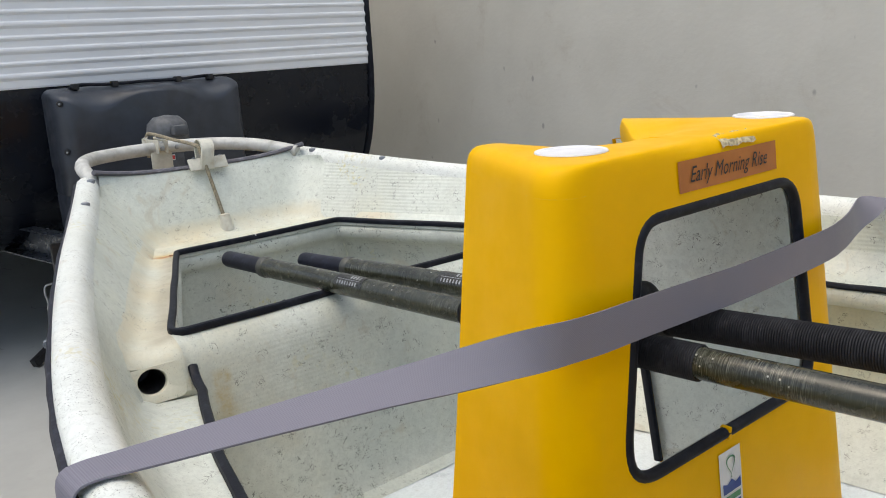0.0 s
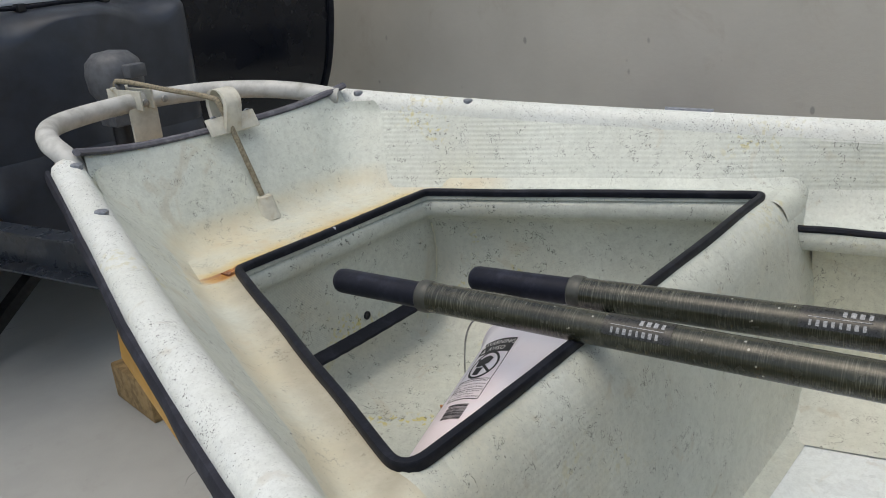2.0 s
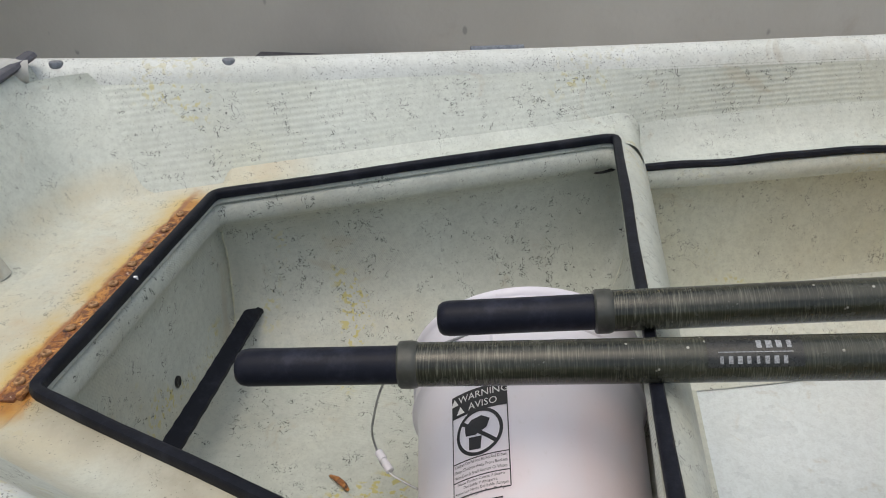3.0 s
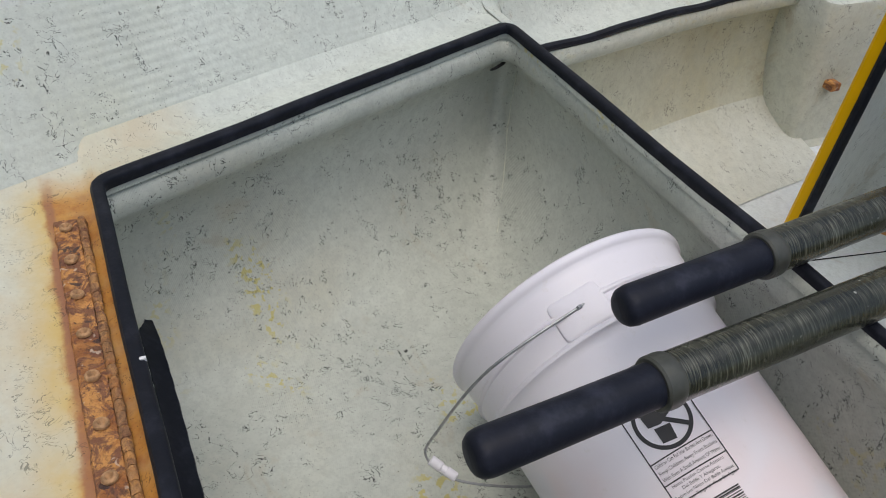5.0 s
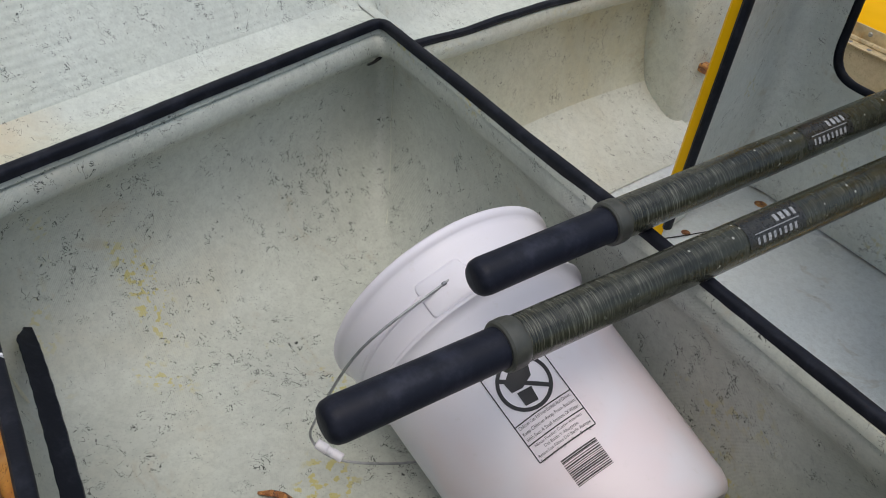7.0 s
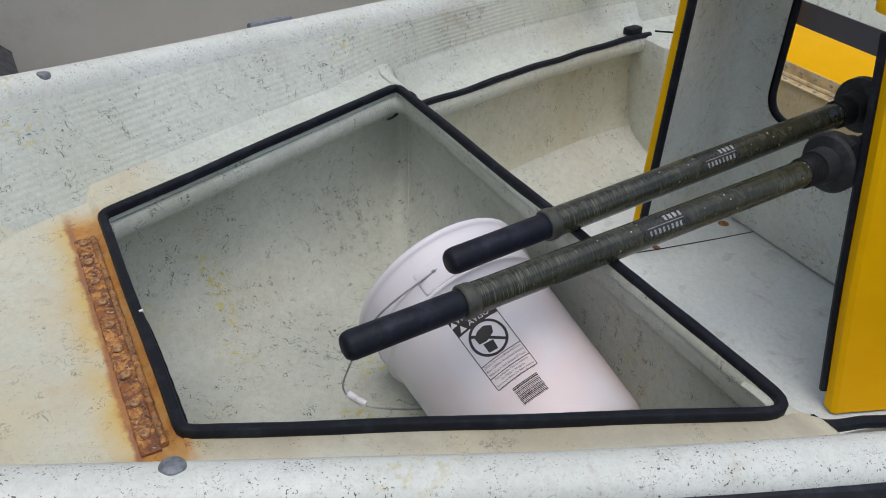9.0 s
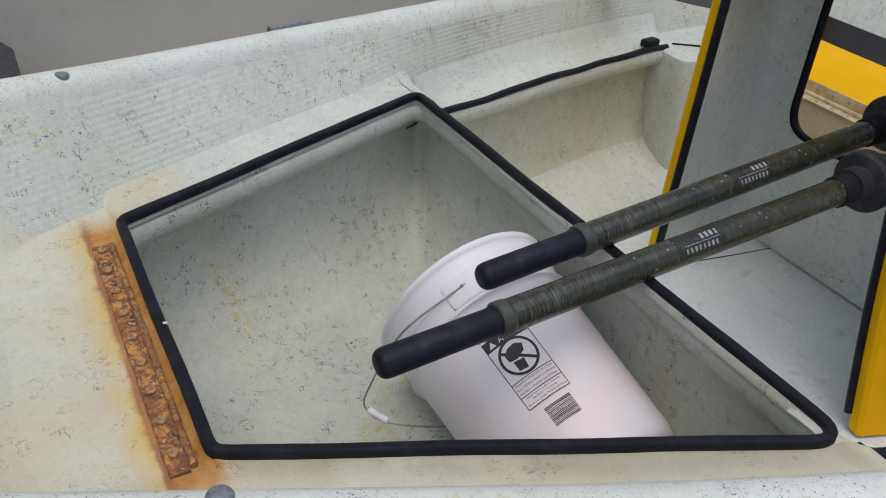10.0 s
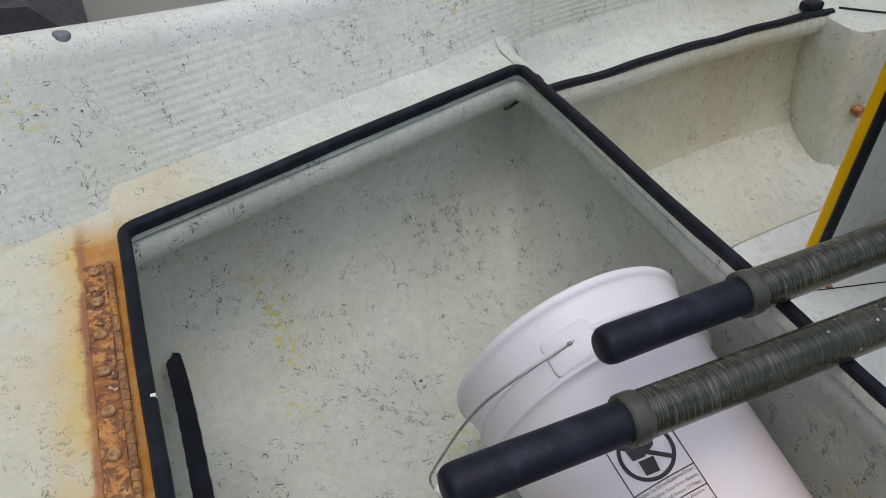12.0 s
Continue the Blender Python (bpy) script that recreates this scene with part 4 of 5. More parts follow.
# tubular anchor guard outside the transom, with rope, fairlead and pulley bracket
guard = thing("anchor_guard", "dull white tubular guard bolted round the transom with an anchor pulley", "anchor bracket", at=(0, 0.9, 0.9))
g0 = Vector((0, 0.9, 0.9))
bm = bmesh.new()
path = smooth_path([Vector(p) - g0 for p in ((-0.312, 0.898, 0.868), (-0.320, 0.918, 0.904), (-0.314, 0.985, 0.926), (-0.262, 1.080, 0.932), (-0.17, 1.135, 0.933), (-0.03, 1.155, 0.934), (0.08, 1.130, 0.933), (0.165, 1.07, 0.929), (0.23, 0.98, 0.920), (0.295, 0.88, 0.898))], 6)
tube(bm, path, 0.0195, 14)
part("bar", bm, M_alu, guard)
bm = bmesh.new()
block(bm, (-0.062, -0.034, -0.030), (0.052, -0.027, 0.006), 0.002, pose(0, 0, 0, -28, 0, 0))
pts = [(-0.012, -0.038, -0.012), (-0.01, -0.044, 0.022), (-0.004, -0.040, 0.050), (0, -0.018, 0.068), (0.002, 0.010, 0.066), (0.002, 0.024, 0.044), (0.002, 0.020, 0.012)]
rows = []
for p in smooth_path(pts, 4):
    rows.append([p + Vector((x, y, 0)) for x, y in ((-0.018, -0.005), (0.018, -0.005), (0.018, 0.005), (-0.018, 0.005))])
loft(bm, rows, True, True, True)
part("fairlead", bm, M_cast, guard, "stained white cast fairlead")
for x in (-0.043, 0.038):
    bm = bmesh.new()
    spin(bm, [(0, 0.009), (0.003, 0.008), (0.004, 0)], 12, Matrix.Translation((x, -0.024, 0.016)) @ pose(0, 0, 0, 0, -90 + 52, 90))
    part("bolt", bm, M_bolt, guard)
bm = bmesh.new()
rope = smooth_path([Vector(p) - g0 for p in ((-0.004, 0.812, 0.762), (-0.010, 0.835, 0.83), (-0.020, 0.874, 0.935), (-0.022, 0.905, 0.955), (-0.024, 1.05, 0.964), (-0.029, 1.20, 0.975), (-0.035, 1.225, 0.965), (-0.035, 1.23, 0.90))], 6)
tube(bm, rope, 0.0055, 8)
part("anchor_rope", bm, M_cord, guard, "taut weathered brown rope")
bm = bmesh.new()
for s in (-1, 1):
    block(bm, (-0.03 + s * 0.014 - 0.002, 0.215, -0.01), (-0.03 + s * 0.014 + 0.002, 0.345, 0.03), 0.001, Matrix.Translation((0, 0, 0.03)))
tube(bm, [(-0.05, 0.32, 0.06), (-0.01, 0.32, 0.06)], 0.004, 8)
part("pulley_cheek", bm, M_cast, guard)
bm = bmesh.new()
block(bm, (-0.062, 0.238, -0.050), (0.004, 0.246, 0.030), 0.003)
part("clamp_plate", bm, M_cast, guard, "stained white clamp plate")
bm = bmesh.new()
spin(bm, [(-0.008, 0.018), (0, 0.014), (0.008, 0.018)], 18, Matrix.Translation((-0.03, 0.325, 0.055)), True)
part("sheave", bm, M_cover2, guard)
for x in (-0.028, 0.018):
    bm = bmesh.new()
    spin(bm, [(0, 0.008), (0.003, 0.007), (0.004, 0)], 12, Matrix.Translation((x, 0.2275, 0.033)) @ pose(0, 0, 0, 0, 0, -90))
    part("clamp_bolt", bm, M_galv, guard)
bm = bmesh.new()
spin(bm, [(0, 0.024), (0.02, 0.020), (0.045, 0.016), (0.048, 0.012), (0.045, 0.008), (0.03, 0.007), (0.03, 0)], 18, Matrix.Translation((-0.004, 0.800, 0.7160)) @ pose(0, 0, 0, 0, -82, 90))
part("rope_guide", bm, M_cast, boat, "stained white moulded rope guide")


# ---- yellow rowing box ----
box = thing("seat_box", "tall yellow moulded plastic seat box, open inside, with a gasketed window", "seat box", at=(0, 0, 0))
Z0, Z1 = 0.336, 1.045


def box_at(z, side=1):
    """Front half width, back half width, front y and back y at a height, on one side."""
    s = (z - Z0) / (Z1 - Z0)
    if side > 0:
        return 0.292 - 0.082 * s, 0.382 - 0.042 * s, -0.478 + 0.056 * s, -0.815 + 0.066 * s
    foot_out = max(0.0, 1 - s / 0.38) ** 1.5
    return 0.296 - 0.100 * s + 0.008 * foot_out, 0.385 - 0.060 * s + 0.042 * foot_out, -0.472 + 0.014 * s, -0.815 + 0.066 * s


def box_side(z, s, inset=0.0, n=10):
    """From the front lip round to the flat of the back, on side s."""
    wf, wb, yf, yb = box_at(z, s)
    wf, wb, yf2, yb = wf - inset, wb - inset, yf, yb + inset
    r = 0.075
    pts = [Vector((s * (wf - 0.028 + inset), yf2 - 0.004)), Vector((s * (wf - 0.010), yf2)), Vector((s * (wf - 0.002), yf2 - 0.006))]
    a, c, b = Vector((s * wf, yf2 - 0.016)), Vector((s * wb, yb)), Vector((s * (wb - r), yb))
    u = (a - c).normalized()
    pts.append(a)
    pts += [a.lerp(c + u * r, t) for t in (0.33, 0.66)]
    for k in range(n + 1):
        t = k / n
        pts.append((1 - t) ** 2 * (c + u * r) + 2 * t * (1 - t) * c + t * t * b)
    return pts


ZS = [Z0, Z0 + 0.006] + steps(0.40, 0.98, 10) + [1.0095]
for s in (-1, 1):
    bm = bmesh.new()
    loft(bm, [[(p.x, p.y, z) for p in box_side(z, s)] for z in ZS])
    part("side_panel", bm, M_yellow, box)
    bm = bmesh.new()
    loft(bm, [[(p.x, p.y, z) for p in box_side(z, s, 0.018)[2:]] for z in ZS])
    part("inner_side", bm, M_boxin, box, "grey-white scuffed lining")
    bm = bmesh.new()
    tube(bm, [(s * (box_at(z, s)[0] - 0.033), box_at(z, s)[2] - 0.005, z) for z in steps(Z0 + 0.03, 0.985, 20)], 0.0095, 8, flat=0.8)
    part("edge_gasket", bm, M_rubber, box, "black rubber edge trim")


def back_y(z, inset=0.0):
    return box_at(z)[3] + inset


WIN = round_poly([(-0.168, 0.960), (0.222, 0.960), (0.250, 0.622), (-0.240, 0.622)], [0.055, 0.055, 0.06, 0.06], 8)


def back_grid(inset, name, mat, label=""):
    """A flat panel, cut round the window."""
    bm = bmesh.new()
    win = resample(WIN, 120, True)
    n = 30
    outer = []
    for x in steps(-1, 1, n):
        outer.append((x, 1.0095))
    for z in steps(1.0095, Z0, n)[1:]:
        outer.append((1, z))
    for x in steps(1, -1, n)[1:]:
        outer.append((x, Z0))
    for z in steps(Z0, 1.0095, n)[1:-1]:
        outer.append((-1, z))
    outer = [Vector((x * (box_at(z, x)[1] - 0.0745 - inset * 0.2), z)) for x, z in outer]
    # start the window at its upper left and match by share of the way round
    k0 = min(range(120), key=lambda i: (win[i] - Vector((-0.168, 0.960))).length)
    win = win[k0:] + win[:k0]
    if win[10].x < win[0].x:
        win = [win[0]] + win[:0:-1]
    quarter = [0] + [min(range(120), key=lambda i, c=c: (win[i] - Vector(c)).length) for c in ((0.222, 0.960), (0.250, 0.622), (-0.240, 0.622))] + [120]
    inner = []
    for q in range(4):
        seg = (win + win[:1])[quarter[q]:quarter[q + 1] + 1]
        inner += resample(seg, n + 1)[:-1]
    outer = outer[:len(inner)]
    rows = [[(v.x, back_y(v.y, inset), v.y) for v in (a.lerp(b, f) for a, b in zip(inner, outer))] for f in (0, 0.08, 0.35, 0.7, 1)]
    loft(bm, rows, True)
    return part(name, bm, mat, box, label)


back_grid(0.0, "back_panel", M_yellow)
back_grid(0.018, "inner_back", M_boxin)
bm = bmesh.new()
win = resample(WIN, 130, True)
tube(bm, [(p.x, back_y(p.y, 0.004), p.y) for p in win], 0.0088, 10, True, 1.0)
part("window_gasket", bm, M_rubber, box, "black rubber window gasket")
bm = bmesh.new()
block(bm, (-0.004, -0.0075, -0.0095), (0.004, 0.008, 0.0095), 0.002, Matrix.Translation((-0.005, back_y(0.622, 0.003), 0.622)))
part("gasket_clip", bm, M_yellow, box, "yellow gap in the gasket")

# top slab with two lobes and a dip between them
MID = Vector((0.0, -0.69))


def top_plan(z, k):
    """Outline of the top at height z, drawn k towards its middle."""
    wf, _, yf, _ = box_at(z, 1)
    wn, _, yn, _ = box_at(z, -1)
    left = box_side(z, -1)[2:]
    right = box_side(z, 1)[2:][::-1]
    front = round_poly([right[-1], (wf - 0.035, yf - 0.030), (0.085, -0.545), (0.05, -0.592), (-0.05, -0.592), (-0.085, -0.545), (-wn + 0.055, yn + 0.001), left[0]], [0.001, 0.03, 0.05, 0.03, 0.03, 0.05, 0.03, 0.001], 6)
    loop = resample(left + right + front, 200, True)
    return [p + (MID - p).normalized() * k for p in loop]


def top_dip(x, y):
    s = min(1.0, max(0.0, (y + 0.665) / 0.075))
    return 0.020 * math.exp(-(x / 0.118) ** 4) * s * s * (3 - 2 * s)


TOP_Z = 1.0095
bm = bmesh.new()
rows = []
for z, k in ((TOP_Z, 0.06), (TOP_Z, 0.0), (1.016, 0.0), (1.026, 0.001), (1.034, 0.0035), (1.0405, 0.0085), (1.0445, 0.0145), (1.0465, 0.022), (1.047, 0.031)):
    f = min(1.0, max(0.0, (z - 1.012) / 0.02))
    rows.append([(p.x, p.y, z - f * top_dip(p.x, p.y)) for p in top_plan(min(z, 1.03), k)])
rim = top_plan(1.03, 0.031)
for t in (0.12, 0.26, 0.42, 0.6, 0.8, 0.95):
    rows.append([(q.x, q.y, 1.047 - top_dip(q.x, q.y)) for q in (p.lerp(MID, t) for p in rim)])
vs = loft(bm, rows, True)
bm.faces.new(vs[-1])
part("top", bm, M_yellow, box)
for x, y in ((-0.186, -0.660), (0.290, -0.662)):
    bm = bmesh.new()
    spin(bm, [(0.0, 0.049), (0.002, 0.048), (0.0025, 0.045), (0.002, 0.0425), (0.0009, 0.0415), (0.0008 if x < 0 else -0.002, 0.040), (0.0008 if x < 0 else -0.002, 0.0)], 36, Matrix.Translation((x, y, 1.0475)) @ pose(0, 0, 0, 0, -90, 0))
    part("cup_holder", bm, M_cup, box, "white plastic cup holder ring")


def on_back(dx, dz, out=0.0015):
    """Flat print on the outer back face: x to the reader's right, at height dz."""
    slope = 0.066 / (Z1 - Z0)

    def place(v):
        z = dz + v.y
        return Vector((dx + v.x, back_y(z) - out, z))
    return place


bm = bmesh.new()
add_flat(bm, *rect(0.248, 0.0425, nx=4), on_back(0.042, 1.0045, 0.0015))
sign = part("name_sign", bm, M_sign, box, "orange-brown name strip", smooth=False)
bm = bmesh.new()
vs_, fs_ = words("Early Morning Rise", 0.034)
vs_ = [Vector((v.x * 0.76 + 0.32 * v.y, v.y * 0.90, 0)) for v in vs_]
add_flat(bm, vs_, fs_, on_back(0.042, 1.0045, 0.0028))
part("lettering", bm, M_ink, sign, "black brush lettering", smooth=False)


def on_edge(v):
    """On the rounded edge between the back and the top."""
    z = 1.0395 + v.y
    return Vector((0.072 + v.x, back_y(min(z, 1.03)) - 0.0036 + float(np.interp(z, [1.016, 1.026, 1.034, 1.0405, 1.0465], [0, 0.001, 0.0035, 0.0085, 0.022])), z))


M_foil = plain("torn_beige_paper", (0.60, 0.50, 0.30), 0.6, 0, 0.55, 120)
bm = bmesh.new()
vs_, fs_ = rect(0.088, 0.016, 0, 0, 12, 4)
add_flat(bm, [Vector((v.x + 0.002 * math.sin(310 * v.y), v.y + 0.0012 * math.sin(150 * v.x) + 0.0008 * math.sin(330 * v.x), 0)) for v in vs_], fs_, on_edge)
part("torn_label", bm, M_foil, box, "torn beige paper label", smooth=False)
M_blue = plain("blue_print", (0.02, 0.06, 0.25), 0.5)
M_green = plain("green_print", (0.06, 0.22, 0.10), 0.5)
bm = bmesh.new()
add_flat(bm, *rect(0.056, 0.092, nx=1, ny=4), on_back(-0.007, 0.552, 0.0015))
sticker = part("sticker", bm, M_white, box, "white sticker with a blue and green emblem", smooth=False)
bm = bmesh.new()
wave = [Vector((-0.023, -0.018, 0)), Vector((0.023, -0.018, 0)), Vector((0.023, -0.002, 0)), Vector((0.010, -0.007, 0)), Vector((0.0, 0.001, 0)), Vector((-0.012, -0.005, 0)), Vector((-0.023, -0.001, 0))]
add_flat(bm, wave, [tuple(range(7))], on_back(-0.007, 0.552, 0.0028))
part("wave", bm, M_blue, sticker, "blue wave emblem", smooth=False)
bm = bmesh.new()
ring = [Vector((0.008 * math.cos(a) + 0.006 * math.sin(2 * a), 0.020 + 0.017 * math.sin(a), 0)) for a in steps(0, 2 * math.pi, 20)[:-1]]
inn = [Vector((p.x * 0.8, 0.020 + (p.y - 0.020) * 0.86, 0)) for p in ring]
add_flat(bm, ring + inn, [(i, (i + 1) % 20, 20 + (i + 1) % 20, 20 + i) for i in range(20)], on_back(-0.007, 0.552, 0.0028))
part("emblem", bm, M_green, sticker, "green outlined emblem", smooth=False)
bm = bmesh.new()
add_flat(bm, *rect(0.042, 0.009, 0, -0.027), on_back(-0.007, 0.552, 0.0028))
part("green_bar", bm, M_green, sticker, smooth=False)
bm = bmesh.new()
add_flat(bm, *rect(0.042, 0.005, 0, -0.037), on_back(-0.007, 0.552, 0.0028))
part("blue_bar", bm, M_blue, sticker, smooth=False)

# ---- oars ----
def make_oar(label, tip, through_y, through_x, through_z, ring_at, wrap_from, wrap_to, mark_at):
    a, b = Vector(tip), Vector((through_x, through_y, through_z))
    ax = (b - a).normalized()
    sidev = ax.cross(Vector((0, 0, 1))).normalized()
    up = sidev.cross(ax)
    m = Matrix((ax, sidev, up)).transposed().to_4x4()
    m.translation = a
    oar = thing("oar", label, "oar", "pair of oars")
    oar.matrix_world = m
    bm = bmesh.new()
    spin(bm, [(0.0, 0.0), (0.0, 0.010), (0.0015, 0.0145), (0.0055, 0.0176), (0.012, 0.0188), (0.09, 0.0186), (0.1635, 0.0188), (0.1645, 0.0)], 28)
    part("grip", bm, M_grip, oar, "black rubber grip")
    bm = bmesh.new()
    spin(bm, [(0.162, 0.0), (0.162, 0.0215), (0.164, 0.0232), (0.174, 0.0235), (0.179, 0.0228), (0.181, 0.0215)], 28)
    part("end_collar", bm, M_sleeve, oar, "worn grey end sleeve")
    bm = bmesh.new()
    spin(bm, [(0.179, 0.0214), (0.6, 0.0216), (1.2, 0.0216), (1.9, 0.0205), (1.95, 0.0)], 28)
    part("shaft", bm, M_shaft, oar, "dark olive wound fibreglass shaft")
    bm = bmesh.new()
    prof, x = [], wrap_from
    while x < wrap_to:
        prof += [(x, 0.0228), (x + 0.0010, 0.0250), (x + 0.0024, 0.0250), (x + 0.0033, 0.0228)]
        x += 0.0034
    spin(bm, prof, 18)
    part("rope_wrap", bm, M_rope, oar, "tightly wound black cord")
    bm = bmesh.new()
    r0 = ring_at
    spin(bm, [(r0, 0.022), (r0, 0.029), (r0 + 0.028, 0.030), (r0 + 0.031, 0.046), (r0 + 0.036, 0.050), (r0 + 0.052, 0.050), (r0 + 0.058, 0.046), (r0 + 0.062, 0.034), (r0 + 0.095, 0.033), (r0 + 0.098, 0.022)], 30)
    part("stop_ring", bm, M_collar, oar, "black rubber stop ring")
    bm = bmesh.new()
    spin(bm, [(0, 0.005), (0.003, 0.005), (0.004, 0)], 10, Matrix.Translation((r0 + 0.044, 0.028, 0.041)) @ pose(0, 0, 0, 0, -58, -90))
    part("ring_screw", bm, M_black, oar)
    # worn dark label with silver bars instead of the maker's letters
    def on_shaft(x0, ang, out):
        def place(v):
            t = ang + v.y / 0.0216
            return Vector((x0 + v.x, (0.0216 + out) * math.cos(t), (0.0216 + out) * math.sin(t)))
        return place
    bm = bmesh.new()
    add_flat(bm, *rect(0.085, 0.034, nx=4, ny=8), on_shaft(mark_at, 1.05, 0.0006))
    lab = part("dark_label", bm, M_darklabel, oar, "scuffed dark maker's label")
    bm = bmesh.new()
    for i in range(4):
        add_flat(bm, *rect((0.0046, 0.0056, 0.0050, 0.0042)[i], 0.0080, 0.004 + 0.0088 * i, 0.004, 1, 2), on_shaft(mark_at, 1.05, 0.0011))
    for i in range(8):
        add_flat(bm, *rect((0.0030, 0.0040, 0.0044, 0.0036)[i % 4], 0.0068, -0.030 + 0.0080 * i, -0.0105, 1, 2), on_shaft(mark_at, 1.05, 0.0011))
    add_flat(bm, *rect(0.066, 0.0009, 0, -0.0035, 3, 1), on_shaft(mark_at, 1.05, 0.0011))
    tagged(part("worn_lettering", bm, M_silverprint, lab, "worn silver print"), kind="stuff")
    bm = bmesh.new()
    rows = []
    for x, w, th in ((1.93, 0.021, 0.02), (1.98, 0.05, 0.014), (2.06, 0.075, 0.010), (2.30, 0.08, 0.007), (2.42, 0.07, 0.005), (2.44, 0.05, 0.003)):
        rows.append([(x, w * math.cos(t), th * math.sin(t)) for t in (2 * math.pi * k / 16 for k in range(16))])
    loft(bm, rows, True, True, True)
    part("blade", bm, M_cover, oar, "black oar blade")
    return oar


make_oar("olive fibreglass oar with black grip lying over the hatch gasket", (-0.197, 0.400, 0.7365), -0.9, -0.123, 0.778, 0.826, 0.796, 1.223, 0.4915)
make_oar("olive fibreglass oar with black grip beside its twin", (-0.105, 0.212, 0.7430), -0.9, -0.025, 0.798, 0.830, 0.80, 1.55, 0.4985)

# ---- bucket ----
B_RIM, B_AX = Vector((0.0635, 0.128, 0.567)), Vector((-0.970, -0.094, -0.262)).normalized()
bz = Vector((0, 0, 1))
b_side = B_AX.cross(bz).normalized()
b_up = b_side.cross(B_AX)
B_M = Matrix((B_AX, b_side, b_up)).transposed().to_4x4()
B_M.translation = B_RIM
bucket = thing("bucket", "white plastic five-gallon bucket lying on its side in the locker", "bucket")
bucket.matrix_world = B_M


def b_rad(x):
    return 0.1405 - 0.045 * x


bm = bmesh.new()
prof = [(0.002, 0.140), (0.0, 0.144), (0.0003, 0.1480), (0.002, 0.1500), (0.006, 0.1505), (0.0095, 0.1496), (0.0115, 0.1470), (0.0135, 0.1452), (0.020, 0.1442), (0.035, 0.1425), (0.047, 0.1412), (0.0485, 0.1436), (0.0505, 0.1446), (0.0525, 0.1440), (0.054, 0.1416), (0.070, 0.1408), (0.0785, 0.1405), (0.080, 0.1432), (0.0825, 0.1445), (0.085, 0.1438), (0.087, 0.1402), (0.090, 0.1376), (0.095, b_rad(0.095))]
prof += [(x, b_rad(x)) for x in steps(0.12, 0.345, 6)] + [(0.357, 0.122), (0.364, 0.117), (0.366, 0.112), (0.362, 0.10), (0.361, 0.0)]
spin(bm, prof, 72)
part("shell", bm, M_bucket, bucket)
bm = bmesh.new()
spin(bm, [(0.002, 0.140), (0.02, 0.1375), (0.09, 0.1335), (0.345, 0.121), (0.355, 0.115), (0.356, 0.0)], 48)
part("inside", bm, M_bucket, bucket)


def on_bucket(x0, ang, out=0.0005):
    """Print on the bucket: the text's right runs round it, its top towards the rim."""
    def place(v):
        x = x0 - v.y
        r = b_rad(x) + out
        t = ang + v.x / 0.135
        return Vector((x, r * math.cos(t), r * math.sin(t)))
    return place


LAB = B_M.inverted() @ Vector((-0.2125, 0.1535, 0.600))
LAB_A = math.atan2(LAB.z, LAB.y)
LAB_X = LAB.x - 0.0625
BAIL = B_M.inverted() @ Vector((-0.028, 0.190, 0.673))
BAIL_A = math.atan2(BAIL.z, BAIL.y)
None
bm = bmesh.new()
W, H = 0.068, 0.125
t_ = 0.0012
for w, h, cx, cy in ((W, t_, 0, H / 2), (W, t_, 0, -H / 2), (t_, H, -W / 2, 0), (t_, H, W / 2, 0), (W, t_, 0, -0.0225), (W, t_, 0, -0.044)):
    add_flat(bm, *rect(w, h, cx, cy, 8, 2), on_bucket(LAB_X, LAB_A))
lab = part("warning_frame", bm, M_ink, bucket, "black printed warning frame")
bm = bmesh.new()
add_flat(bm, *rect(W, 0.029, 0, H / 2 - 0.0145, 10, 3), on_bucket(LAB_X, LAB_A))
part("warning_header", bm, M_ink, lab)
bm = bmesh.new()
for text, size, cx, cy in (("WARNING", 0.0125, 0.006, H / 2 - 0.0085), ("AVISO", 0.0125, 0.006, H / 2 - 0.0215)):
    v, f = words(text, size)
    add_flat(bm, [Vector((p.x + cx, p.y + cy, 0)) for p in v], f, on_bucket(LAB_X, LAB_A, 0.0012))
for cx, cy in ((-0.030, H / 2 - 0.0085), (-0.022, H / 2 - 0.0215)):
    add_flat(bm, [Vector((cx - 0.0055, cy - 0.0045, 0)), Vector((cx + 0.0055, cy - 0.0045, 0)), Vector((cx, cy + 0.005, 0))], [(0, 1, 2)], on_bucket(LAB_X, LAB_A, 0.0012))
part("header_words", bm, M_white, lab, "white printed words", smooth=False)
bm = bmesh.new()
ring = []
c_y, r1, r0 = 0.0075, 0.0285, 0.0245
o1 = [Vector((r1 * math.cos(a), c_y + r1 * math.sin(a), 0)) for a in steps(0, 2 * math.pi, 40)[:-1]]
o0 = [Vector((r0 * math.cos(a), c_y + r0 * math.sin(a), 0)) for a in steps(0, 2 * math.pi, 40)[:-1]]
add_flat(bm, o1 + o0, [(i, (i + 1) % 40, 40 + (i + 1) % 40, 40 + i) for i in range(40)], on_bucket(LAB_X, LAB_A))
rot = Matrix.Rotation(radians(-38), 3, "Z")
v, f = rect(0.050, 0.0045, 0, 0, 8, 1)
add_flat(bm, [rot @ p + Vector((0, c_y, 0)) for p in v], f, on_bucket(LAB_X, LAB_A))
part("prohibition_sign", bm, M_ink, lab, "black ring with a slanting bar")
bm = bmesh.new()
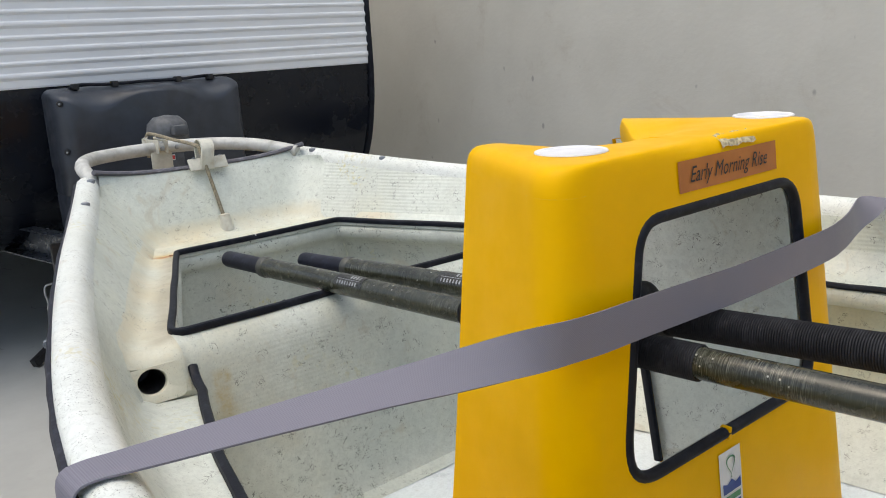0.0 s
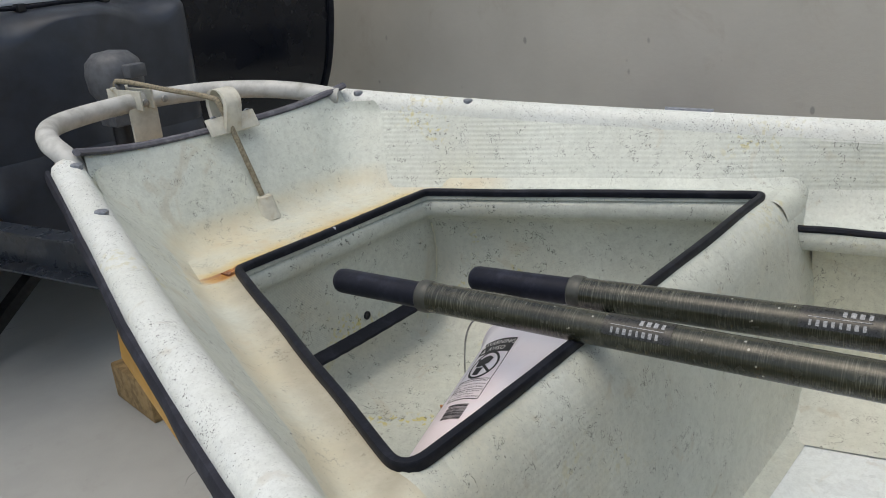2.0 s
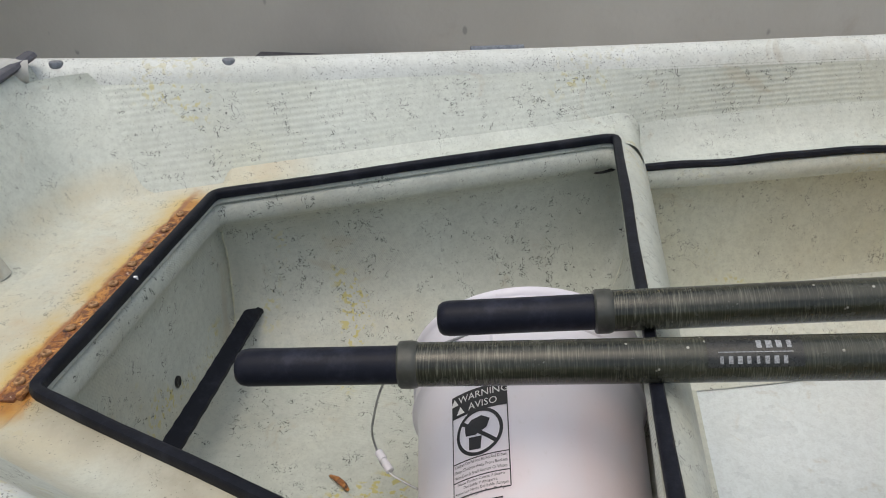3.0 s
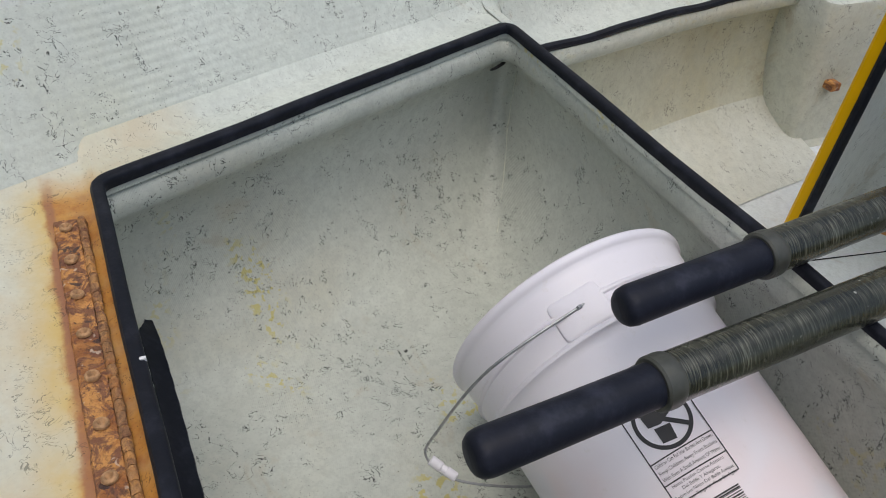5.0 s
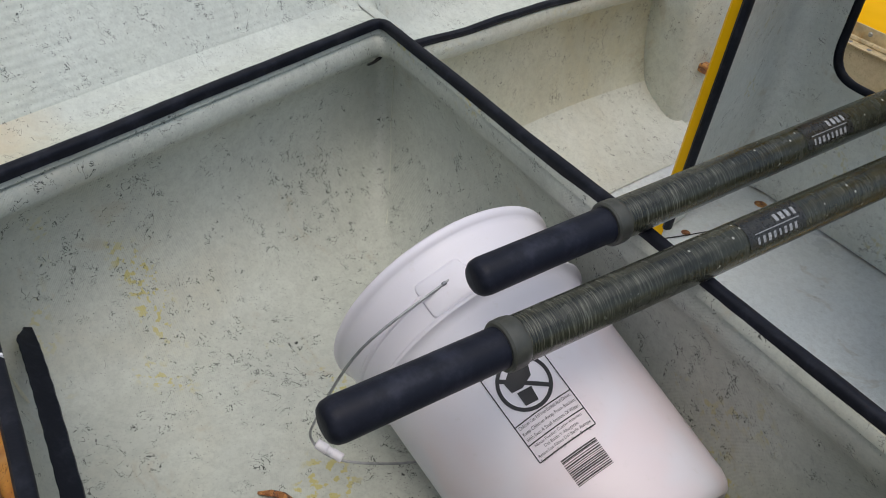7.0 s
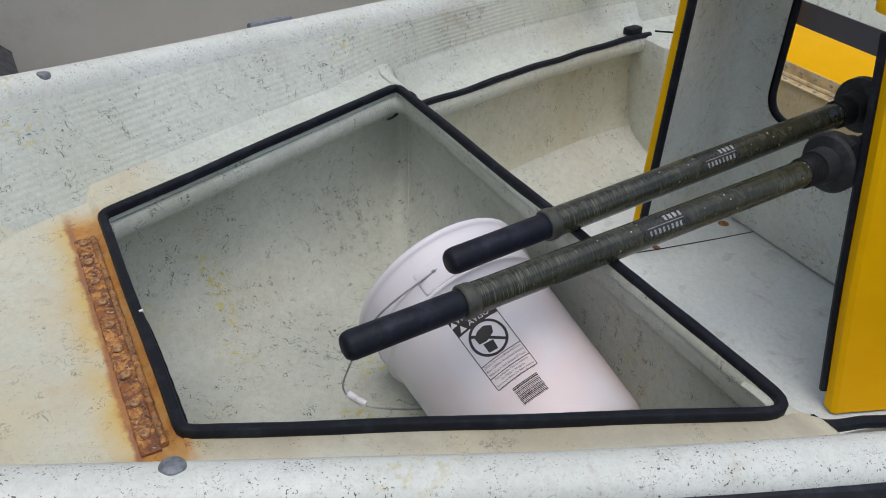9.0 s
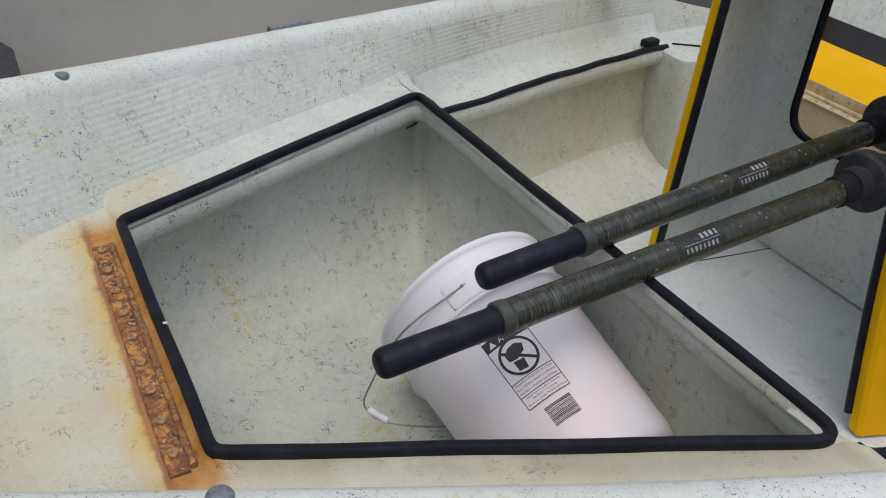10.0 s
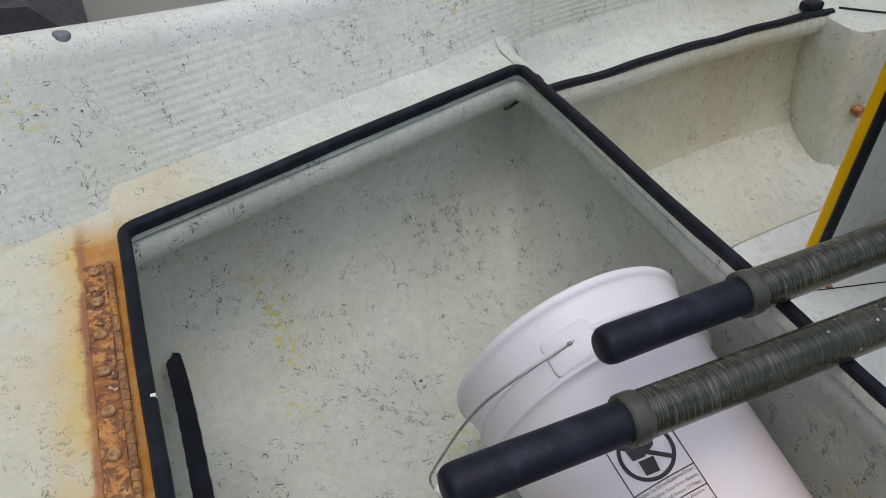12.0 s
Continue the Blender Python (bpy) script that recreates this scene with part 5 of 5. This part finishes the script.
for pts in (((-0.016, 0.002), (-0.004, 0.0), (0.010, 0.006), (0.014, 0.016), (0.004, 0.022), (-0.008, 0.020), (-0.017, 0.013)), ((-0.012, -0.016), (0.002, -0.018), (0.004, -0.003), (-0.012, -0.001))):
    add_flat(bm, [Vector((x, y + 0.004, 0)) for x, y in pts], [tuple(range(len(pts)))], on_bucket(LAB_X, LAB_A, 0.0008))
part("pictogram", bm, M_ink, lab, "plain black shapes")
bm = bmesh.new()
LINES = (("Children Can Fall Into Bucket And Drown.", 0.0052, -0.0262), ("Keep Children Away From Buckets", 0.0052, -0.0327), ("With Even A Small Amount Of Water.", 0.0052, -0.0392),
         ("Ninos Pueden Caerse Adentro", 0.0045, -0.0475), ("Del Balde Y Ahogarse.", 0.0045, -0.0525), ("Retire Los Ninos Del Balde Aunque", 0.0045, -0.0575), ("Solamente Tenga Un Poco De Agua.", 0.0045, -0.0625))
for text, size, cy in LINES:
    v, f = words(text, size)
    w = max(p.x for p in v) * 2
    k = min(1.0, 0.063 / w)
    add_flat(bm, [Vector((p.x * k, p.y + cy, 0)) for p in v], f, on_bucket(LAB_X, LAB_A))
part("warning_text", bm, M_ink, lab, "small black printed words", smooth=False)
bm = bmesh.new()
random.seed(3)
y = -0.014
while y < 0.014:
    w = random.choice((0.0006, 0.0009, 0.0014))
    add_flat(bm, *rect(0.042, w, 0.004, -H / 2 - 0.024 + y, 6, 1), on_bucket(LAB_X, LAB_A))
    y += w + random.choice((0.0006, 0.0009, 0.0012))
tagged(part("barcode", bm, M_ink, bucket, "black printed barcode", smooth=False), kind="stuff")

# bail of wire with a white roller, hinged on two ears
for a in (BAIL_A, BAIL_A + math.pi):
    bm = bmesh.new()
    rows = []
    for k, r in ((1.0, 0.136), (1.0, 0.1410), (0.94, 0.1436), (0.80, 0.1448), (0.3, 0.1450)):
        sec = round_poly([(-0.024, -0.030), (0.022, -0.030), (0.022, 0.030), (-0.024, 0.030)], 0.008, 4)
        rows.append([Vector((BAIL.x + 0.004 + k * q.x, r * math.cos(a + k * q.y / 0.145), r * math.sin(a + k * q.y / 0.145))) for q in sec])
    loft(bm, rows, True, False, True)
    part("ear", bm, M_bucket, bucket)
bm = bmesh.new()
p0 = Vector((BAIL.x, 0.1445 * math.cos(BAIL_A), 0.1445 * math.sin(BAIL_A)))
p1 = Vector((2 * BAIL.x, 0, 0)) - p0
inv = B_M.inverted()
LOOP = inv @ Vector((0.004, 0.324, 0.466))
ROLL = inv @ Vector((-0.030, 0.296, 0.452))
d_low = inv @ Vector((-0.05, 0.20, 0.425))
wire = smooth_path([p0 - (p0.normalized() * 0.01), p0, p0.lerp(LOOP, 0.35) + inv.to_3x3() @ Vector((-0.012, 0.045, 0.02)), p0.lerp(LOOP, 0.75) + inv.to_3x3() @ Vector((-0.005, 0.03, 0.006)), LOOP, ROLL, d_low, inv @ Vector((-0.02, 0.12, 0.405)), p1], 8)
tube(bm, wire, 0.0016, 8)
part("bail", bm, M_galv, bucket, "bent steel wire bail")
bm = bmesh.new()
tube(bm, [p0.normalized() * 0.002 + p0 - Vector((0.0015, 0, 0)), p0.normalized() * 0.002 + p0 + Vector((0.0015, 0, 0))], 0.0028, 8)
part("bail_socket", bm, M_bolt, bucket, "dull wire end in its hole")
bm = bmesh.new()
d = (ROLL - LOOP)
tube(bm, [LOOP + d * t for t in (0.12, 0.14, 0.42, 0.44, 0.56, 0.58, 0.84, 0.86)], [0.0045, 0.0058, 0.0058, 0.0046, 0.0046, 0.0056, 0.0056, 0.0042], 14)
part("roller", bm, M_bucket, bucket, "white plastic grip roller")

# ---- strap ----
bm = bmesh.new()
path = [((-0.842, -0.598, 0.72), (0.0, 1.0, 0.0)), ((-0.850, -0.600, 0.785), (0.0, 1.0, 0.0)), ((-0.845, -0.603, 0.812), (0.0, 1.0, 0.0)), ((-0.826, -0.609, 0.8195), (0.06, 1.0, 0.0)), ((-0.800, -0.619, 0.8220), (0.08, 1.0, 0.02)),
        ((-0.76, -0.635, 0.826), (0.1, 0.98, 0.08)), ((-0.68, -0.665, 0.833), (0.1, 0.95, 0.16)), ((-0.56, -0.710, 0.843), (0.08, 0.90, 0.36)), ((-0.49, -0.737, 0.848), (0.06, 0.80, 0.55)), ((-0.42, -0.764, 0.854), (0, 0.60, 0.78)), ((-0.385, -0.777, 0.856), (0, 0.34, 0.94)),
        ((-0.345, -0.789, 0.857), (0, 0.08, 1)), ((-0.290, -0.7945, 0.856), (0, 0.1, 1)), ((-0.22, -0.7945, 0.8545), (0, 0.1, 1)), ((-0.1, -0.7945, 0.851), (0.0, 0.1, 1)), ((0.0, -0.7945, 0.848), (0, 0.1, 1)), ((0.15, -0.7945, 0.849), (0, 0.1, 1)), ((0.265, -0.7935, 0.851), (0, 0.1, 1)),
        ((0.325, -0.786, 0.853), (0, 0.1, 1)), ((0.40, -0.765, 0.850), (0, 0.12, 1)), ((0.48, -0.738, 0.845), (0, 0.2, 1)), ((0.58, -0.705, 0.837), (0, 0.4, 0.9)), ((0.70, -0.670, 0.827), (0, 0.8, 0.6)), ((0.79, -0.645, 0.820), (0, 1, 0.2)), ((0.828, -0.638, 0.818), (0, 1, 0)), ((0.848, -0.634, 0.80), (0, 1, 0)), ((0.846, -0.632, 0.72), (0, 1, 0))]
path = list(zip(smooth_path([p for p, w in path], 3), smooth_path([w for p, w in path], 3)))
rows = []
for (c, w), (c2, w2) in zip(path, path[1:]):
    for k in range(2):
        t = k / 2
        p, ww = Vector(c).lerp(Vector(c2), t), Vector(w).lerp(Vector(w2), t).normalized() * 0.0255
        n = (Vector(c2) - Vector(c)).cross(ww).normalized() * 0.0012
        rows.append([p - ww + n, p + ww + n, p + ww - n, p - ww - n])
loft(bm, rows, True, True, True)
tagged(link("cam_strap", bm, M_strap), "grey woven webbing strap stretched over the gunwales and the seat box", "strap")


# ---- travel trailer behind ----
camper = thing("travel_trailer", "white corrugated travel trailer with a glossy black lower front", "trailer", at=(0.29, 2.15, 0.0))
XL, XR = -1.24, 1.19
bm = bmesh.new()
prof = [(0.80, 0.40), (0.50, 0.42), (0.30, 0.47), (0.16, 0.57), (0.07, 0.72), (0.02, 0.90), (0.002, 1.05), (0.0, 1.121)]
loft(bm, [[(x, p.y, p.z) for p in smooth_path([(0, a, b) for a, b in prof], 4)] for x in (XL, XR)])
part("lower_front", bm, M_camper_black, camper, "glossy black lower front panel")
bm = bmesh.new()
prof = [(0.003, 1.119), (-0.004, 1.121), (-0.006, 1.128)]
z = 1.128
while z < 2.5:
    prof += [(-0.006, z + 0.024), (-0.013, z + 0.034), (-0.014, z + 0.040), (-0.013, z + 0.046), (-0.006, z + 0.052), (-0.006, z + 0.074), (-0.013, z + 0.083), (-0.013, z + 0.089), (-0.006, z + 0.096)]
    z += 0.096
prof += [(0.06, 2.62), (0.2, 2.72), (0.45, 2.76)]
loft(bm, [[(x, y, z) for y, z in prof] for x in (XL, XR)])
part("siding", bm, M_camper_white, camper, "white corrugated aluminium siding", smooth=False)
edge = smooth_path([(0, a, b) for a, b in ((0.80, 0.40), (0.50, 0.42), (0.30, 0.47), (0.16, 0.57), (0.07, 0.72), (0.02, 0.90), (0.002, 1.05), (-0.002, 1.2), (0.0, 1.8), (0.02, 2.4), (0.08, 2.62), (0.4, 2.78))], 5)
for x, w in ((XR, 0.03), (XL - 0.03, 0.03)):
    bm = bmesh.new()
    rows = []
    for p in edge:
        rows.append([(x, p.y - 0.010, p.z), (x + w * 0.5, p.y - 0.014, p.z), (x + w, p.y - 0.008, p.z), (x + w, p.y + 0.03, p.z), (x, p.y + 0.03, p.z)])
    loft(bm, rows, True, True, True)
    part("corner_trim", bm, M_rubber, camper, "black corner trim")
bm = bmesh.new()
loft(bm, [[(XL, y, z), (XR, y, z)] for y, z in ((0.8, 0.40), (5.6, 0.40))])
part("underside", bm, M_camper_black, camper)
bm = bmesh.new()
for x in (XL, XR + 0.012):
    loft(bm, [[(x, p.y, p.z), (x, 5.6, p.z)] for p in edge])
part("side_skin", bm, M_camper_white, camper)
bm = bmesh.new()
loft(bm, [[(XL, y, z), (XR, y, z)] for y, z in ((0.4, 2.765), (5.6, 2.765), (5.6, 0.40))])
part("roof", bm, M_camper_white, camper)
for s in (-1, 1):
    bm = bmesh.new()
    a, b = (Vector((-0.51, 0.45, 0.50)), Vector((-0.27, -0.95, 0.50))) if s < 0 else (Vector((0.36, 0.45, 0.50)), Vector((-0.10, -0.95, 0.50)))
    d = (b - a).normalized()
    n = d.cross(Vector((0, 0, 1)))
    rows = [[p + n * x + Vector((0, 0, z)) for x, z in ((-0.03, -0.06), (0.03, -0.06), (0.03, -0.055), (-0.02, -0.05), (-0.02, 0.05), (0.03, 0.055), (0.03, 0.06), (-0.03, 0.06))] for p in (a, b)]
    loft(bm, rows, True, True, True)
    part("tongue_beam", bm, M_beam, camper, "black steel channel beam")
bm = bmesh.new()
block(bm, (-0.30, -0.98, 0.44), (-0.07, -0.70, 0.55), 0.01)
part("coupler_plate", bm, M_black, camper)
bm = bmesh.new()
tube(bm, [(-0.09, -0.5, 0.95), (-0.09, -0.5, 0.14)], 0.03, 16)
part("jack_tube", bm, M_black, camper)
bm = bmesh.new()
prof = [(0.0, 0.0), (0.0, 0.060), (0.02, 0.072), (0.06, 0.076), (0.095, 0.070), (0.118, 0.046), (0.125, 0.0)]
spin(bm, prof, 26, Matrix.Translation((-0.085, -0.5, 0.875)) @ pose(0, 0, 0, 0, -90, 0))
block(bm, (-0.105, -0.615, 0.93), (-0.055, -0.575, 0.965), 0.006)
part("jack_head", bm, M_cover2, camper, "grey plastic electric jack head")
bm = bmesh.new()
block(bm, (-0.135, -0.545, 0.80), (-0.05, -0.465, 0.885), 0.008)
box_j = part("jack_housing", bm, M_cover2, camper, "grey jack motor housing")
bm = bmesh.new()
block(bm, (-0.130, -0.5475, 0.838), (-0.088, -0.5455, 0.858), 0.0005)
part("label_border", bm, M_white, box_j, "white-bordered red label")
bm = bmesh.new()
block(bm, (-0.128, -0.5485, 0.841), (-0.090, -0.5470, 0.855), 0.0005)
part("red_label", bm, M_red, box_j, "red label")
bm = bmesh.new()
block(bm, (-0.17, -0.58, 0.115), (-0.01, -0.42, 0.125), 0.003)
part("jack_foot", bm, M_galv, camper)

# moulded cover over the gas bottles
cover = thing("gas_bottle_cover", "black moulded plastic gas bottle cover strapped to the trailer tongue", "gas cover", at=(0.290, 2.045, 0.0))
rows = []
bm = bmesh.new()
LEVEL = [(0.40, 0.345, 0.14, 0), (0.44, 0.368, 0.155, 0), (0.56, 0.376, 0.16, 0), (0.575, 0.382, 0.165, 0), (0.70, 0.383, 0.166, 0), (0.708, 0.379, 0.162, 0), (0.716, 0.383, 0.166, 0), (0.80, 0.380, 0.165, 0), (0.815, 0.384, 0.17, 0), (0.98, 0.382, 0.17, 0)]
LEVEL += [(0.0, 0.381, 0.17, u) for u in (0.02, 0.12, 0.3, 0.55, 0.8, 1.0)]
for z, hw, hd, u in LEVEL:
    hd *= 0.75
    o = resample(round_poly([(-hw, -hd), (hw, -hd), (hw, hd), (-hw, hd)], 0.085, 8), 120, True)
    row = []
    for p in o:
        front = max(0.0, -p.y / hd)
        y = p.y - 0.020 * front * (0.5 + 0.5 * math.cos(min(1.0, abs(p.x) / 0.2) * math.pi))
        zz, x = z, p.x
        if u:
            low = 0.068 * front * math.exp(-((abs(p.x) - 0.23) / 0.10) ** 2) + 0.018
            start = 1.095 - low
            zz = start + (1.112 - start) * math.sin(u * math.pi / 2)
            pull = 1 - math.cos(u * math.pi / 2)
            y += pull * (0.150 * front - 0.05 * max(0.0, p.y / hd))
            x *= 1 - 0.07 * pull
        row.append((x, y, zz))
    rows.append(row)
vs = loft(bm, rows, True)
bm.faces.new(vs[-1])
part("shell", bm, M_cover, cover)
bm = bmesh.new()
tube(bm, smooth_path([(-0.30, -0.02, 1.105), (-0.27, -0.03, 1.122), (-0.14, -0.035, 1.116), (0.0, -0.035, 1.118), (0.14, -0.035, 1.116), (0.26, -0.03, 1.122), (0.30, -0.02, 1.105)], 5), 0.006, 8)
part("bungee", bm, M_rubber, cover, "black elastic cord")
for x in (-0.28, -0.13, 0.13, 0.27):
    bm = bmesh.new()
    block(bm, (x - 0.012, -0.055, 1.105), (x + 0.012, -0.02, 1.128), 0.004)
    part("hook", bm, M_black, cover)
for z in (1.06, 0.88, 0.66, 0.56):
    bm = bmesh.new()
    spin(bm, [(0, 0.012), (0.006, 0.011), (0.008, 0)], 12, Matrix.Translation((-0.366, -0.108, z)) @ pose(0, 0, 0, 0, 0, -110))
    part("snap", bm, M_black, cover)
    bm = bmesh.new()
    spin(bm, [(0, 0.004), (0.010, 0.004), (0.011, 0)], 10, Matrix.Translation((-0.366, -0.108, z)) @ pose(0, 0, 0, 0, 0, -110))
    part("snap_rivet", bm, M_galv, cover)

# tow chain, hook and bracket at the side of the tongue
bm = bmesh.new()
block(bm, (-0.02, -0.012, -0.22), (0.02, 0.012, 0.0), 0.004)
block(bm, (-0.045, -0.012, -0.235), (0.015, 0.012, -0.205), 0.004)
br = tagged(link("step_bracket", bm, M_black), "black steel bracket hanging from the trailer tongue", "bracket")
br.location = (-0.195, 1.85, 0.565)
clip = thing("safety_clip", "galvanised spring clip hanging from the bracket", "clip", at=(-0.245, 1.84, 0.36))
bm = bmesh.new()
tube(bm, smooth_path([(0.012, 0, 0.06), (-0.012, 0, 0.055), (-0.018, 0, 0.03), (-0.012, 0, -0.01), (-0.016, 0, -0.035), (0.012, 0, -0.035), (0.014, 0, -0.012), (-0.008, 0, -0.012)], 5), 0.0035, 8)
part("wire", bm, M_galv, clip)

# stabiliser leg with folded brace, and a timber pad under the jack
leg = thing("stabiliser_leg", "black square steel stabiliser leg slanting to the ground", "leg", at=(-0.267, 2.20, 0.0))
bm = bmesh.new()
a, b = Vector((0, 0, 0.018)), Vector((0.50, 0.24, 0.245))
d = (b - a).normalized()
n = d.cross(Vector((0, 0, 1))).normalized()
u = n.cross(d)
def bar(bm, p, q, w):
    loft(bm, [[c + n * x * w + u * y * w for x, y in ((-1, -1), (1, -1), (1, 1), (-1, 1))] for c in (p, q)], True, True, True)
bar(bm, a, a.lerp(b, 0.45), 0.016)
part("lower_bar", bm, M_black, leg)
bm = bmesh.new()
bar(bm, a.lerp(b, 0.40), b, 0.021)
part("upper_bar", bm, M_black, leg)
bm = bmesh.new()
bar(bm, b, b + Vector((0.02, 0.02, 0.20)), 0.02)
part("hanger", bm, M_black, leg)
bm = bmesh.new()
tube(bm, [(0.45, 0.25, 0.24), (0.70, 0.30, 0.13), (0.92, 0.32, 0.04)], 0.008, 6)
part("brace", bm, M_black, leg)

bm = bmesh.new()
block(bm, (-0.17, -0.125, 0.0), (0.17, 0.125, 0.112), 0.008, pose(0, 0, 0, 0, 0, -7))
pad = tagged(link("timber_pad", bm, M_wood), "weathered timber block under the tongue jack", "block")
pad.location = (0.195, 1.586, 0.0)
chain = thing("tow_chain", "galvanised chain heaped on the timber block", "chain", at=(0.12, 1.55, 0.115))
for i in range(12):
    bm = bmesh.new()
    tube(bm, [(0.016 * math.cos(t), 0.010 * math.sin(t), 0) for t in steps(0, 2 * math.pi, 12)[:-1]], 0.0035, 6, True)
    o = part("chain_link", bm, M_galv, chain)
    o.location = (0.012 * i - 0.01 * (i % 3), 0.014 * math.sin(1.7 * i) - 0.006 * i, 0.008 + 0.012 * (i % 2))
    o.rotation_euler = (0.9 * (i % 2), 0.5 * math.sin(i), 0.8 * i)

# dark plastic ramp by the wall
bm = bmesh.new()
loft(bm, [[(x, 0.62, 0.0), (x, 0.635, 0.29), (x, 0.76, 0.41), (x, 1.25, 0.43), (x, 1.25, 0.0)] for x in (1.85, 2.25)], True, True, True)
tagged(link("wheel_ramp", bm, M_ramp, smooth=False), "dark grey plastic wheel ramp beside the wall", "ramp")

# ---- boat trailer under the hull ----
bt = thing("boat_trailer", "low black steel boat trailer carrying the boat on two bunks", "trailer", at=(0, -1.0, 0.0))
for s in (-1, 1):
    bm = bmesh.new()
    block(bm, (s * 0.30 - 0.045, -1.6, 0.225), (s * 0.30 + 0.045, 1.2, 0.274), 0.006)
    part("bunk", bm, M_wood, bt, "timber bunk")
    bm = bmesh.new()
    block(bm, (s * 0.30 - 0.03, -1.8, 0.15), (s * 0.30 + 0.03, 1.2, 0.226), 0.006)
    part("side_beam", bm, M_black, bt)
    wheel = thing("wheel", "", "")
    wheel.parent = bt
    wheel.location = (s * 0.88, -0.6, 0.21)
    bm = bmesh.new()
    spin(bm, [(-0.055, 0.13), (-0.06, 0.17), (-0.05, 0.20), (-0.03, 0.21), (0.03, 0.21), (0.05, 0.20), (0.06, 0.17), (0.055, 0.13)], 32)
    part("tyre", bm, M_tyre, wheel)
    bm = bmesh.new()
    spin(bm, [(-0.05, 0.132), (-0.03, 0.11), (-0.02, 0.05), (0.0, 0.0)], 24)
    spin(bm, [(0.05, 0.132), (0.03, 0.11), (0.02, 0.05), (0.0, 0.0)], 24)
    part("rim", bm, M_galv, wheel)
bm = bmesh.new()
tube(bm, [(-0.88, -0.6, 0.19), (0.88, -0.6, 0.19)], 0.025, 12)
part("axle", bm, M_black, bt)
for y in (-1.5, 0.1, 1.1):
    bm = bmesh.new()
    block(bm, (-0.29, y - 0.03, 0.16), (0.29, y + 0.03, 0.22), 0.005)
    part("cross_beam", bm, M_black, bt)
